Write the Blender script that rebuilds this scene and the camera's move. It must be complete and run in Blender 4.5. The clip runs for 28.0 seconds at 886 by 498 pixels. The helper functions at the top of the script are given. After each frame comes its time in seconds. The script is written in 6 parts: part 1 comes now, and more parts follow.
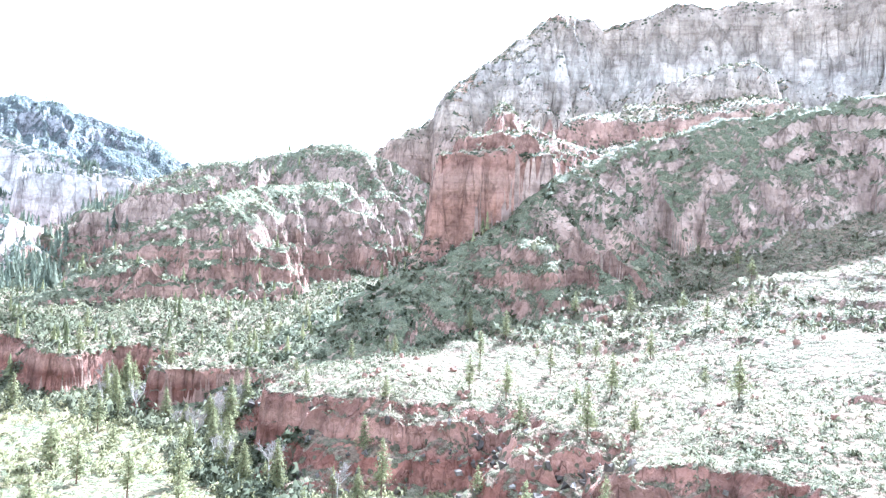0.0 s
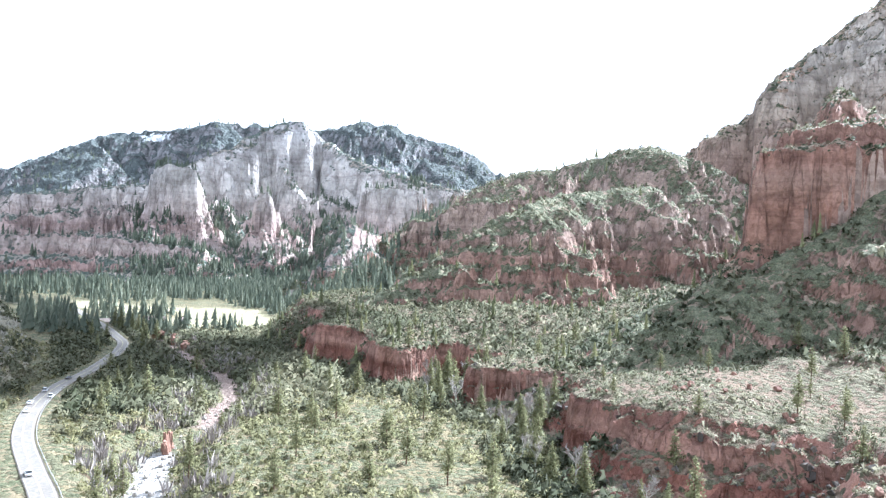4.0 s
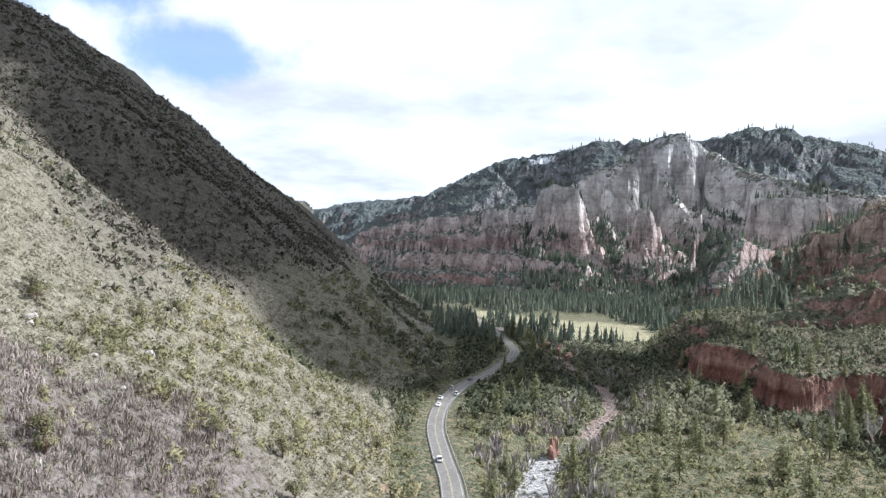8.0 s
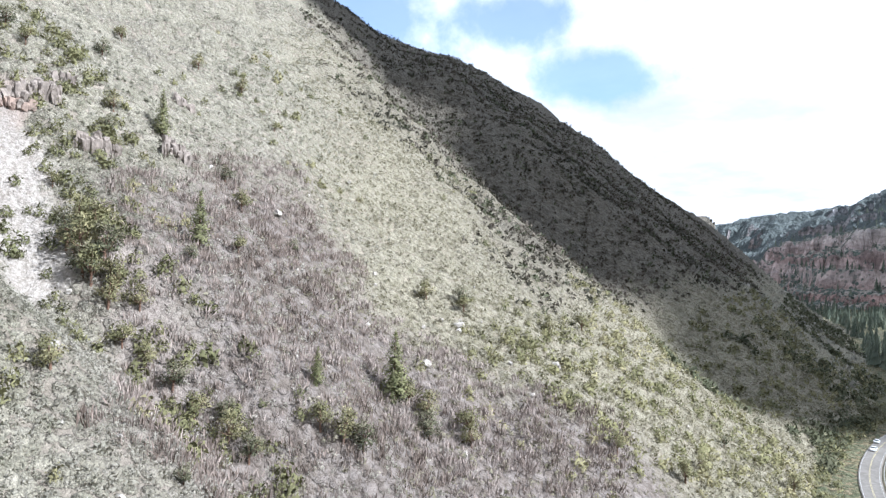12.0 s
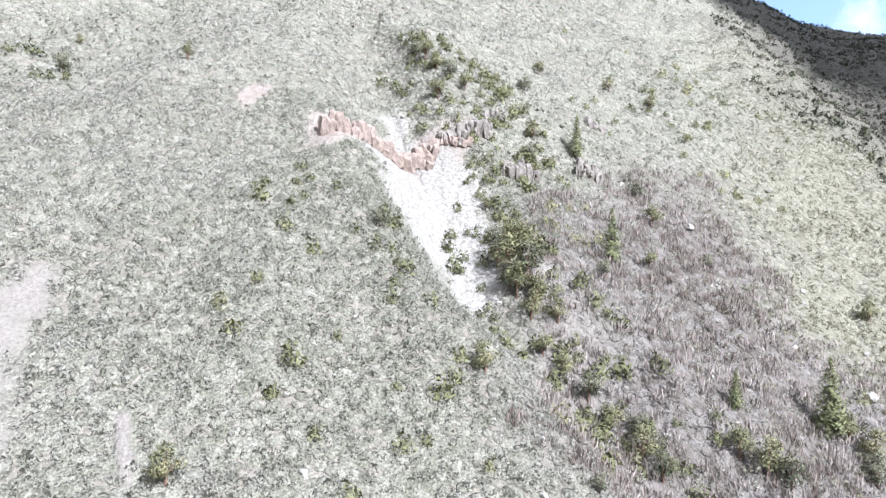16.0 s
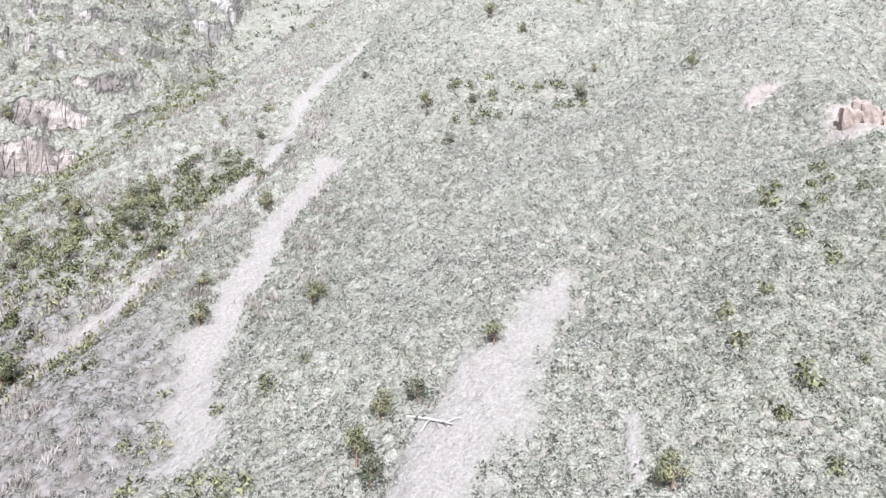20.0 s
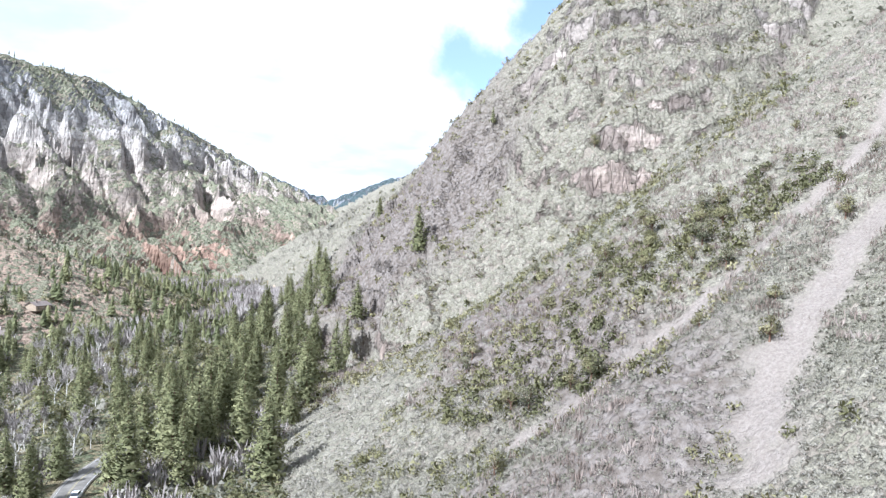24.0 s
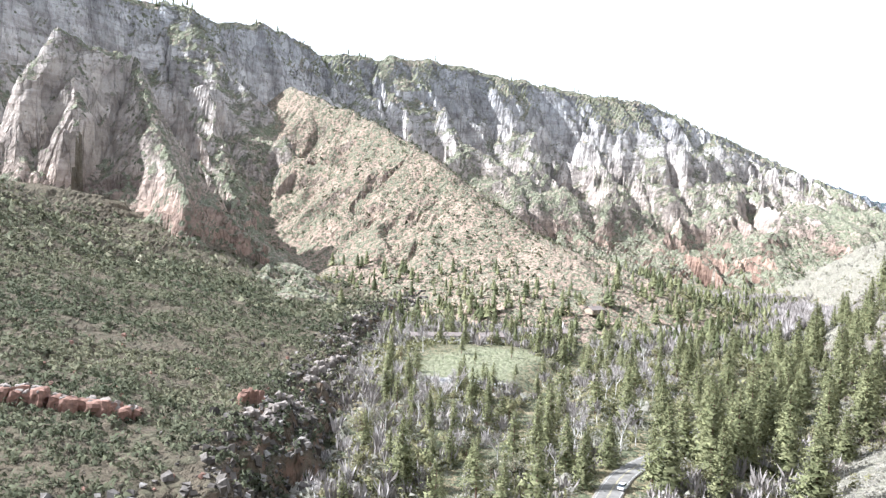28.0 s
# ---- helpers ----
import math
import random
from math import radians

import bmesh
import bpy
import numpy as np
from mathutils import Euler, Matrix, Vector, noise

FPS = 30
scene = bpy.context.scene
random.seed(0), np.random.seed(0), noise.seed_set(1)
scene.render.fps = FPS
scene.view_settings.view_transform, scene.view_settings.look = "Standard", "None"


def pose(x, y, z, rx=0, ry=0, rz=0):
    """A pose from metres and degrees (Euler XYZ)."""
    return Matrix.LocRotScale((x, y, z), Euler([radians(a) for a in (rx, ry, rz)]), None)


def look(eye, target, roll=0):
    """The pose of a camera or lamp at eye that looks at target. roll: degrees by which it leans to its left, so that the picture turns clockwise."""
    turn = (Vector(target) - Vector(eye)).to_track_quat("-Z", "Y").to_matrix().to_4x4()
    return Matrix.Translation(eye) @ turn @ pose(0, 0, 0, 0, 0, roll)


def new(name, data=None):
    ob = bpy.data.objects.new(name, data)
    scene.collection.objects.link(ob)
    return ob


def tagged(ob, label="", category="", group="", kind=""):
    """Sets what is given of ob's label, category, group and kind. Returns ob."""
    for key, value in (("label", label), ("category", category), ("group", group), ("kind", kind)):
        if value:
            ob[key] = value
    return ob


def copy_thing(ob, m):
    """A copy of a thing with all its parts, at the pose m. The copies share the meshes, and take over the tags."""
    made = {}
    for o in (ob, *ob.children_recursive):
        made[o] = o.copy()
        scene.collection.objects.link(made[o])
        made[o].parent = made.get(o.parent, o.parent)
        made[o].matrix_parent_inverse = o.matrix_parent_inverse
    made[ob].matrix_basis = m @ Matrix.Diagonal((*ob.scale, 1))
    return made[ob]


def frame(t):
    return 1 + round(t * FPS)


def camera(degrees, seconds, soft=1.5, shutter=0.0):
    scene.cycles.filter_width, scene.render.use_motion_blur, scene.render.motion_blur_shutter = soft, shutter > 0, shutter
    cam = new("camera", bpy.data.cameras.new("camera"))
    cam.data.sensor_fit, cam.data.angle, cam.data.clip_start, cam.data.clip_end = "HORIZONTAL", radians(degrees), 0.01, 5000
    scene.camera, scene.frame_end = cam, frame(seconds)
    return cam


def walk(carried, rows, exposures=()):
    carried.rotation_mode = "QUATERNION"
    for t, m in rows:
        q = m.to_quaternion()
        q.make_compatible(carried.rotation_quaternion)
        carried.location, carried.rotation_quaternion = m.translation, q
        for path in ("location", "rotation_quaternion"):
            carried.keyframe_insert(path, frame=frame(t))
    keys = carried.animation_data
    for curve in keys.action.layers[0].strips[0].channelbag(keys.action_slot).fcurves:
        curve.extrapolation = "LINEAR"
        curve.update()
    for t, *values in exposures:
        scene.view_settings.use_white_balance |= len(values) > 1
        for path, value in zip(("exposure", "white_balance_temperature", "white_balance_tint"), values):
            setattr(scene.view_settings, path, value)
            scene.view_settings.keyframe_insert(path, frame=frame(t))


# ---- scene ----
# Metres. The origin is the valley floor below the lookout; y runs down the canyon, x to the east wall.
EYE = 66.0
cam = camera(64.0, 28.0, soft=1.35)
# seconds, heading (turning left), pitch, lean
PATH = [
    (0.0, -36.06, 0.66, -2.19), (0.5, -35.72, 0.64, -2.20), (1.0, -31.62, 0.51, -2.29), (1.5, -27.90, 0.38, -2.29),
    (2.0, -24.40, 0.33, -2.26), (2.5, -21.44, 0.31, -2.29), (4.5, -7.84, 0.14, -2.38), (5.0, -3.89, 0.12, -2.40),
    (5.5, -0.00, 0.08, -2.42), (6.0, 3.85, 0.07, -2.36), (6.5, 7.74, 0.07, -2.34), (7.0, 11.40, 0.12, -2.31),
    (7.5, 14.95, 0.17, -2.22), (8.0, 18.45, 0.22, -2.16), (8.5, 22.16, 0.28, -2.10), (9.0, 25.91, 0.36, -2.05),
    (9.5, 29.63, 0.45, -2.00), (10.0, 33.33, 0.49, -1.93), (10.5, 37.38, 0.52, -1.90), (11.0, 41.62, 0.47, -1.88),
    (11.5, 45.84, 0.47, -1.89), (12.0, 49.94, 0.50, -1.89), (12.5, 54.04, 0.50, -1.79), (14.5, 70.42, 0.63, -1.70),
    (15.0, 74.41, 0.66, -1.60), (15.5, 78.37, 0.69, -1.56), (16.0, 82.29, 0.78, -1.45), (16.5, 86.21, 0.78, -1.52),
    (17.0, 90.10, 0.79, -1.58), (17.5, 94.08, 0.82, -1.64), (18.0, 97.99, 0.82, -1.69), (18.5, 102.13, 0.81, -1.64),
    (19.0, 108.73, 0.68, -1.74), (19.5, 115.18, 0.56, -1.69), (20.0, 121.51, 0.42, -1.62), (20.5, 127.40, 0.35, -1.68),
    (21.0, 133.05, 0.28, -1.69), (21.5, 138.70, 0.24, -1.74), (23.5, 160.18, 0.05, -1.69), (24.0, 165.25, -0.02, -1.75),
    (24.5, 170.39, -0.08, -1.71), (25.0, 175.77, -0.14, -1.77), (25.5, 181.20, -0.21, -1.82), (26.0, 186.53, -0.27, -1.90),
    (26.5, 191.95, -0.33, -2.02), (27.0, 197.41, -0.42, -2.09), (27.5, 202.71, -0.50, -2.12), (28.0, 207.09, -0.54, -2.23),
]
walk(cam, [(t, pose(0, 0, EYE, 90 + p, r, h)) for t, h, p, r in PATH],
     exposures=[(t, e, k, 10) for t, e, k in ((0.0, 3.05, 5050), (1.0, 3.05, 5050), (2.0, 2.8, 5150), (3.0, 2.4, 5300), (4.5, 1.95, 5450), (6.0, 1.42, 5550), (8.0, 0.95, 5700), (10.0, 0.93, 5740),
                                               (12.0, 1.2, 5560), (15.0, 1.42, 5380), (17.0, 1.40, 5380), (20.0, 1.36, 5400), (23.0, 1.26, 5420), (25.0, 1.22, 5420), (27.0, 1.46, 5560), (28.0, 1.66, 5620))])

# ---- light ----
SUN_BEARING, SUN_HEIGHT = -61.0, 41.0      # bearing counted to the left of +y, degrees
sun_way = Vector((-math.sin(radians(SUN_BEARING)) * math.cos(radians(SUN_HEIGHT)),
                  math.cos(radians(SUN_BEARING)) * math.cos(radians(SUN_HEIGHT)), math.sin(radians(SUN_HEIGHT))))
sun = new("sun", bpy.data.lights.new("sun", "SUN"))
sun.data.energy, sun.data.angle, sun.data.color = 5.0, radians(0.53), (1.0, 0.97, 0.93)
sun.matrix_world = look((0, 0, 900), Vector((0, 0, 900)) - sun_way)

world = bpy.data.worlds.new("sky")
scene.world = world
world.use_nodes = True
wt = world.node_tree
wt.nodes.clear()
w_out = wt.nodes.new("ShaderNodeOutputWorld")
w_bg = wt.nodes.new("ShaderNodeBackground")
w_sky = wt.nodes.new("ShaderNodeTexSky")
w_sky.sky_type, w_sky.sun_disc = "NISHITA", False
w_sky.sun_elevation, w_sky.sun_rotation = radians(SUN_HEIGHT), radians(-SUN_BEARING)
w_sky.altitude, w_sky.air_density, w_sky.dust_density = 1500, 1.0, 1.0
w_tc = wt.nodes.new("ShaderNodeTexCoord")
w_sep = wt.nodes.new("ShaderNodeSeparateXYZ")
wt.links.new(w_tc.outputs["Generated"], w_sep.inputs[0])
# clouds: the sky's direction laid out on a plane overhead, so that they flatten towards the horizon
w_den = wt.nodes.new("ShaderNodeMath")
w_den.operation, w_den.inputs[1].default_value = "ADD", 0.16
wt.links.new(w_sep.outputs[2], w_den.inputs[0])
w_max = wt.nodes.new("ShaderNodeMath")
w_max.operation, w_max.inputs[1].default_value = "MAXIMUM", 0.05
wt.links.new(w_den.outputs[0], w_max.inputs[0])
w_flat = wt.nodes.new("ShaderNodeCombineXYZ")
for k in (0, 1):
    q = wt.nodes.new("ShaderNodeMath")
    q.operation = "DIVIDE"
    wt.links.new(w_sep.outputs[k], q.inputs[0])
    wt.links.new(w_max.outputs[0], q.inputs[1])
    wt.links.new(q.outputs[0], w_flat.inputs[k])


def sky_noise(scale, detail, low, high, shift):
    mp = wt.nodes.new("ShaderNodeMapping")
    mp.inputs["Location"].default_value = shift
    wt.links.new(w_flat.outputs[0], mp.inputs[0])
    n = wt.nodes.new("ShaderNodeTexNoise")
    n.inputs["Scale"].default_value, n.inputs["Detail"].default_value, n.inputs["Roughness"].default_value = scale, detail, 0.55
    wt.links.new(mp.outputs[0], n.inputs["Vector"])
    r = wt.nodes.new("ShaderNodeMapRange")
    r.interpolation_type = "SMOOTHSTEP"
    r.inputs[1].default_value, r.inputs[2].default_value = low, high
    wt.links.new(n.outputs[0], r.inputs[0])
    return r.outputs[0]


# breaks in the cloud where the blue shows: bearing, height, half width, half height in degrees
BREAKS = ((37, 14.6, 5.5, 2.2), (45, 18.5, 7, 2.2), (57, 17.5, 10, 3.6), (67, 19, 6, 3), (162, 14.2, 5, 2.6), (156, 18, 6, 3), (70, 34, 26, 9), (-10, 40, 20, 9), (170, 38, 25, 8), (250, 42, 22, 9))
w_wob = wt.nodes.new("ShaderNodeTexNoise")
w_wob.inputs["Scale"].default_value, w_wob.inputs["Detail"].default_value, w_wob.inputs["Roughness"].default_value = 9.0, 6, 0.6
wt.links.new(w_tc.outputs["Generated"], w_wob.inputs["Vector"])


def sky_math(op, a, b=0.0):
    n = wt.nodes.new("ShaderNodeMath")
    n.operation = op
    for k, v in ((0, a), (1, b)):
        if isinstance(v, bpy.types.NodeSocket):
            wt.links.new(v, n.inputs[k])
        else:
            n.inputs[k].default_value = v
    return n.outputs[0]


def sky_span(v, low, high, a=0.0, b=1.0):
    r = wt.nodes.new("ShaderNodeMapRange")
    r.interpolation_type = "SMOOTHSTEP"
    for k, q in zip((1, 2, 3, 4), (low, high, a, b)):
        r.inputs[k].default_value = q
    wt.links.new(v, r.inputs[0])
    return r.outputs[0]


clear = None
for at, up, half_wide, half_high in BREAKS:
    ca, sa = math.cos(radians(at)), math.sin(radians(at))
    side_way = sky_math("ADD", sky_math("MULTIPLY", w_sep.outputs[0], ca), sky_math("MULTIPLY", w_sep.outputs[1], sa))
    ahead = sky_math("SUBTRACT", sky_math("MULTIPLY", w_sep.outputs[1], ca), sky_math("MULTIPLY", w_sep.outputs[0], sa))
    e1 = sky_math("DIVIDE", side_way, math.sin(radians(half_wide)) * math.cos(radians(up)))
    e2 = sky_math("DIVIDE", sky_math("SUBTRACT", w_sep.outputs[2], math.sin(radians(up))), math.sin(radians(half_high)) * math.cos(radians(up)))
    far = sky_math("SQRT", sky_math("ADD", sky_math("MULTIPLY", e1, e1), sky_math("MULTIPLY", e2, e2)))
    far = sky_math("ADD", far, sky_math("MULTIPLY", sky_math("SUBTRACT", w_wob.outputs[0], 0.5), 2.6))
    gap = sky_math("MULTIPLY", sky_span(far, 0.5, 1.35, 0.8, 0.0), sky_span(ahead, 0.0, 0.1))
    clear = gap if clear is None else sky_math("MAXIMUM", clear, gap)
cover = sky_math("SUBTRACT", 1.0, clear)
shade = sky_noise(1.3, 7, 0.44, 0.70, (8.0, 2.5, 1.0))
w_cloud = wt.nodes.new("ShaderNodeMix")
w_cloud.data_type = "RGBA"
w_cloud.inputs[6].default_value, w_cloud.inputs[7].default_value = (14.2, 14.4, 14.7, 1), (9.6, 9.9, 10.5, 1)
wt.links.new(shade, w_cloud.inputs[0])
w_mix = wt.nodes.new("ShaderNodeMix")
w_mix.data_type = "RGBA"
wt.links.new(cover, w_mix.inputs[0])
w_clear = wt.nodes.new("ShaderNodeVectorMath")
w_clear.operation, w_clear.inputs["Scale"].default_value = "SCALE", 2.6
wt.links.new(w_sky.outputs[0], w_clear.inputs[0])
wt.links.new(w_clear.outputs[0], w_mix.inputs[6])
wt.links.new(w_cloud.outputs[2], w_mix.inputs[7])
w_bg.inputs[1].default_value = 0.042
wt.links.new(w_mix.outputs[2], w_bg.inputs[0])
wt.links.new(w_bg.outputs[0], w_out.inputs[0])

# ---- materials ----
class Nodes:
    """A small writer of node materials."""

    def __init__(self, name, rough=0.9, spec=0.2):
        self.mat = bpy.data.materials.new(name)
        self.mat.use_nodes = True
        self.t = self.mat.node_tree
        self.b = self.t.nodes["Principled BSDF"]
        self.b.inputs["Roughness"].default_value = rough
        self.b.inputs["Specular IOR Level"].default_value = spec
        geo = self.t.nodes.new("ShaderNodeNewGeometry")
        self.pos, self.nor, self.island = geo.outputs["Position"], geo.outputs["Normal"], geo.outputs["Random Per Island"]

    def put(self, socket, value):
        if isinstance(value, bpy.types.NodeSocket):
            self.t.links.new(value, socket)
        elif isinstance(value, (tuple, list)) and len(value) == 3 and socket.type == "RGBA":
            socket.default_value = (*value, 1)
        else:
            socket.default_value = value

    def noise(self, scale, detail=4, rough=0.6, vec=None, stretch=None):
        n = self.t.nodes.new("ShaderNodeTexNoise")
        n.inputs["Scale"].default_value, n.inputs["Detail"].default_value, n.inputs["Roughness"].default_value = scale, detail, rough
        v = vec or self.pos
        if stretch:
            mp = self.t.nodes.new("ShaderNodeMapping")
            mp.inputs["Scale"].default_value = stretch
            self.t.links.new(v, mp.inputs[0])
            v = mp.outputs[0]
        self.t.links.new(v, n.inputs["Vector"])
        return n.outputs[0]

    def cells(self, scale, out="Distance", stretch=None):
        n = self.t.nodes.new("ShaderNodeTexVoronoi")
        n.inputs["Scale"].default_value = scale
        v = self.pos
        if stretch:
            mp = self.t.nodes.new("ShaderNodeMapping")
            mp.inputs["Scale"].default_value = stretch
            self.t.links.new(v, mp.inputs[0])
            v = mp.outputs[0]
        self.t.links.new(v, n.inputs["Vector"])
        return n.outputs[out]

    def span(self, v, a, b, c=0.0, d=1.0):
        n = self.t.nodes.new("ShaderNodeMapRange")
        n.interpolation_type = "SMOOTHSTEP"
        for k, q in zip((1, 2, 3, 4), (a, b, c, d)):
            n.inputs[k].default_value = q
        self.t.links.new(v, n.inputs[0])
        return n.outputs[0]

    def math(self, op, a, b=0.0):
        n = self.t.nodes.new("ShaderNodeMath")
        n.operation = op
        self.put(n.inputs[0], a)
        self.put(n.inputs[1], b)
        return n.outputs[0]

    def mix(self, f, a, b, how="MIX"):
        n = self.t.nodes.new("ShaderNodeMix")
        n.data_type, n.blend_type = "RGBA", how
        self.put(n.inputs[0], f)
        self.put(n.inputs[6], a)
        self.put(n.inputs[7], b)
        return n.outputs[2]

    def ramp(self, v, stops):
        n = self.t.nodes.new("ShaderNodeValToRGB")
        e = n.color_ramp.elements
        while len(e) < len(stops):
            e.new(0.5)
        for k, (p, c) in enumerate(stops):
            e[k].position, e[k].color = p, (*c, 1)
        self.put(n.inputs[0], v)
        return n.outputs[0]

    def part_of(self, v, axis):
        n = self.t.nodes.new("ShaderNodeSeparateXYZ")
        self.t.links.new(v, n.inputs[0])
        return n.outputs[axis]

    def attr(self, name):
        n = self.t.nodes.new("ShaderNodeAttribute")
        n.attribute_name = name
        return n.outputs["Fac"]

    def random(self):
        return self.t.nodes.new("ShaderNodeObjectInfo").outputs["Random"]

    def bump(self, v, strength, distance):
        n = self.t.nodes.new("ShaderNodeBump")
        n.inputs["Strength"].default_value, n.inputs["Distance"].default_value = strength, distance
        self.t.links.new(v, n.inputs["Height"])
        self.t.links.new(n.outputs[0], self.b.inputs["Normal"])

    def done(self, colour):
        self.put(self.b.inputs["Base Color"], colour)
        return self.mat


def land(name, beds, low, high, soil, brush, steep=(0.62, 0.80), grain=1.0, cover=0.35, dot=0.4, bed_warp=18.0, quiet=()):
    """Bedded rock where it is steep, soil and brush where it lies flatter. low, high: heights over which the beds run."""
    m = Nodes(name, 0.93, 0.12)
    z = m.part_of(m.pos, 2)
    warp = m.math("MULTIPLY", m.math("SUBTRACT", m.noise(0.012 * grain, 3), 0.5), bed_warp)
    fine = m.math("MULTIPLY", m.math("SUBTRACT", m.noise(0.12 * grain, 3), 0.5), bed_warp * 0.3)
    level = m.math("DIVIDE", m.math("SUBTRACT", m.math("ADD", z, m.math("ADD", warp, fine)), low), high - low)
    rock = m.ramp(level, beds)
    streak = m.noise(0.35 * grain, 6, 0.7, stretch=(1, 1, 0.7))
    layer = m.noise(0.10 * grain, 4, 0.6, stretch=(0.25, 0.25, 2.2))
    rock = m.mix(m.span(layer, 0.42, 0.68, 0.0, 0.45), rock, m.mix(1.0, rock, (0.55, 0.5, 0.5), "MULTIPLY"))
    rock = m.mix(m.span(streak, 0.45, 0.66, 0.0, 0.45), rock, m.mix(1.0, rock, (0.42, 0.38, 0.38), "MULTIPLY"))
    crack = m.math("ABSOLUTE", m.math("SUBTRACT", m.noise(0.16 * grain, 3, 0.5, stretch=(1, 1, 0.10)), 0.5))
    crack_some = m.math("MULTIPLY", m.span(crack, 0.0, 0.03, 0.5, 0.0), m.span(m.noise(0.05 * grain, 3), 0.45, 0.62))
    rock = m.mix(crack_some, rock, m.mix(1.0, rock, (0.30, 0.27, 0.27), "MULTIPLY"))
    bed = m.math("ABSOLUTE", m.math("SUBTRACT", m.noise(0.05 * grain, 2, 0.5, stretch=(0.3, 0.3, 3)), 0.5))
    bed_some = m.math("MULTIPLY", m.span(bed, 0.0, 0.05, 0.3, 0.0), m.span(m.noise(0.04 * grain, 3, vec=m.pos), 0.42, 0.6))
    rock = m.mix(bed_some, rock, m.mix(1.0, rock, (0.45, 0.42, 0.42), "MULTIPLY"))
    rock = m.mix(m.span(m.noise(0.9 * grain, 4), 0.52, 0.75, 0.0, 0.4), rock, m.mix(1.0, rock, (1.45, 1.4, 1.35), "MULTIPLY"))
    block_a, block_b = m.cells(0.11 * grain, stretch=(1, 1, 0.55)), m.cells(0.4 * grain, stretch=(1, 1, 0.7))
    tint = m.part_of(m.cells(0.11 * grain, "Color", stretch=(1, 1, 0.55)), 0)
    rock = m.mix(tint, m.mix(1.0, rock, (0.70, 0.69, 0.68), "MULTIPLY"), m.mix(1.0, rock, (1.22, 1.2, 1.18), "MULTIPLY"))
    rock = m.mix(m.span(block_a, 0.45, 0.85, 0.0, 0.5), rock, m.mix(1.0, rock, (0.40, 0.38, 0.38), "MULTIPLY"))
    patch = m.noise(0.03 * grain, 4)
    # bushes that hold on in the cracks and on the ledges of the rock
    hold = m.math("ADD", m.cells(0.3 * grain), m.math("MULTIPLY", m.math("SUBTRACT", m.noise(0.06 * grain, 4), 0.5), 1.6))
    rock = m.mix(m.math("MULTIPLY", m.span(hold, 0.16, 0.24, 1.0, 0.0), m.span(m.part_of(m.nor, 2), 0.12, 0.34)), rock, m.mix(m.noise(0.8 * grain, 3), brush[0], tuple(v * 0.75 for v in brush[1])))
    ground = m.mix(m.span(patch, 0.4, 0.62), soil[0], soil[1])
    ground = m.mix(m.span(m.noise(0.9 * grain, 5, 0.7), 0.35, 0.7), m.mix(1.0, ground, (0.72, 0.70, 0.68), "MULTIPLY"), m.mix(1.0, ground, (1.2, 1.18, 1.15), "MULTIPLY"))
    # low brush: one cell a bush, of its own size and green
    near_bush, kind = m.cells(dot * grain), m.part_of(m.cells(dot * grain, "Color"), 0)
    size = m.math("ADD", m.math("MULTIPLY", kind, 0.35), m.math("MULTIPLY", m.math("SUBTRACT", patch, 0.5), 0.9))
    edge = m.math("SUBTRACT", m.math("ADD", size, cover), m.math("ADD", near_bush, m.math("MULTIPLY", m.math("SUBTRACT", m.noise(dot * 4 * grain, 3), 0.5), 0.5)))
    bush = m.span(edge, -0.06, 0.10)
    green = m.mix(m.part_of(m.cells(dot * grain, "Color"), 1), brush[0], brush[1])
    green = m.mix(m.span(m.noise(dot * 5 * grain, 2), 0.3, 0.7), m.mix(1.0, green, (0.6, 0.6, 0.6), "MULTIPLY"), m.mix(1.0, green, (1.3, 1.3, 1.28), "MULTIPLY"))
    ground = m.mix(bush, ground, green)
    flat = m.math("ADD", m.part_of(m.nor, 2), m.math("MULTIPLY", m.math("SUBTRACT", m.noise(0.22 * grain, 5, 0.7), 0.5), 0.6))
    level_ground = m.span(flat, steep[0], steep[1])
    col = m.mix(level_ground, rock, ground)
    lump = m.math("MULTIPLY", m.math("MULTIPLY", bush, level_ground), m.math("SUBTRACT", 1.2, near_bush))
    for q in quiet:
        lump = m.math("MULTIPLY", lump, m.math("SUBTRACT", 1.0, m.attr(q)))
    rough_rock = m.math("MULTIPLY", m.math("ADD", m.math("MULTIPLY", block_a, 2.2), m.math("MULTIPLY", block_b, 0.7)), m.math("SUBTRACT", level_ground, 1.0))
    m.bump(m.math("ADD", m.math("ADD", m.math("ADD", rough_rock, m.noise(0.5 * grain, 6, 0.7)), m.math("SUBTRACT", m.math("MULTIPLY", streak, 0.8), m.math("MULTIPLY", m.span(crack, 0.0, 0.03, 0.5, 0.0), m.math("SUBTRACT", 1.0, level_ground)))), m.math("MULTIPLY", lump, 0.8)), 1.0, 1.5 / grain)
    return m, col


RED, DEEP, PINK = (0.30, 0.145, 0.105), (0.23, 0.095, 0.07), (0.41, 0.27, 0.215)
BUFF, CREAM, GREY = (0.44, 0.37, 0.30), (0.54, 0.50, 0.44), (0.33, 0.32, 0.31)
OLIVE, SAGE, DARK = (0.095, 0.105, 0.06), (0.21, 0.215, 0.16), (0.045, 0.06, 0.04)
TAN, DUST, RUST = (0.32, 0.265, 0.20), (0.43, 0.38, 0.31), (0.33, 0.21, 0.15)

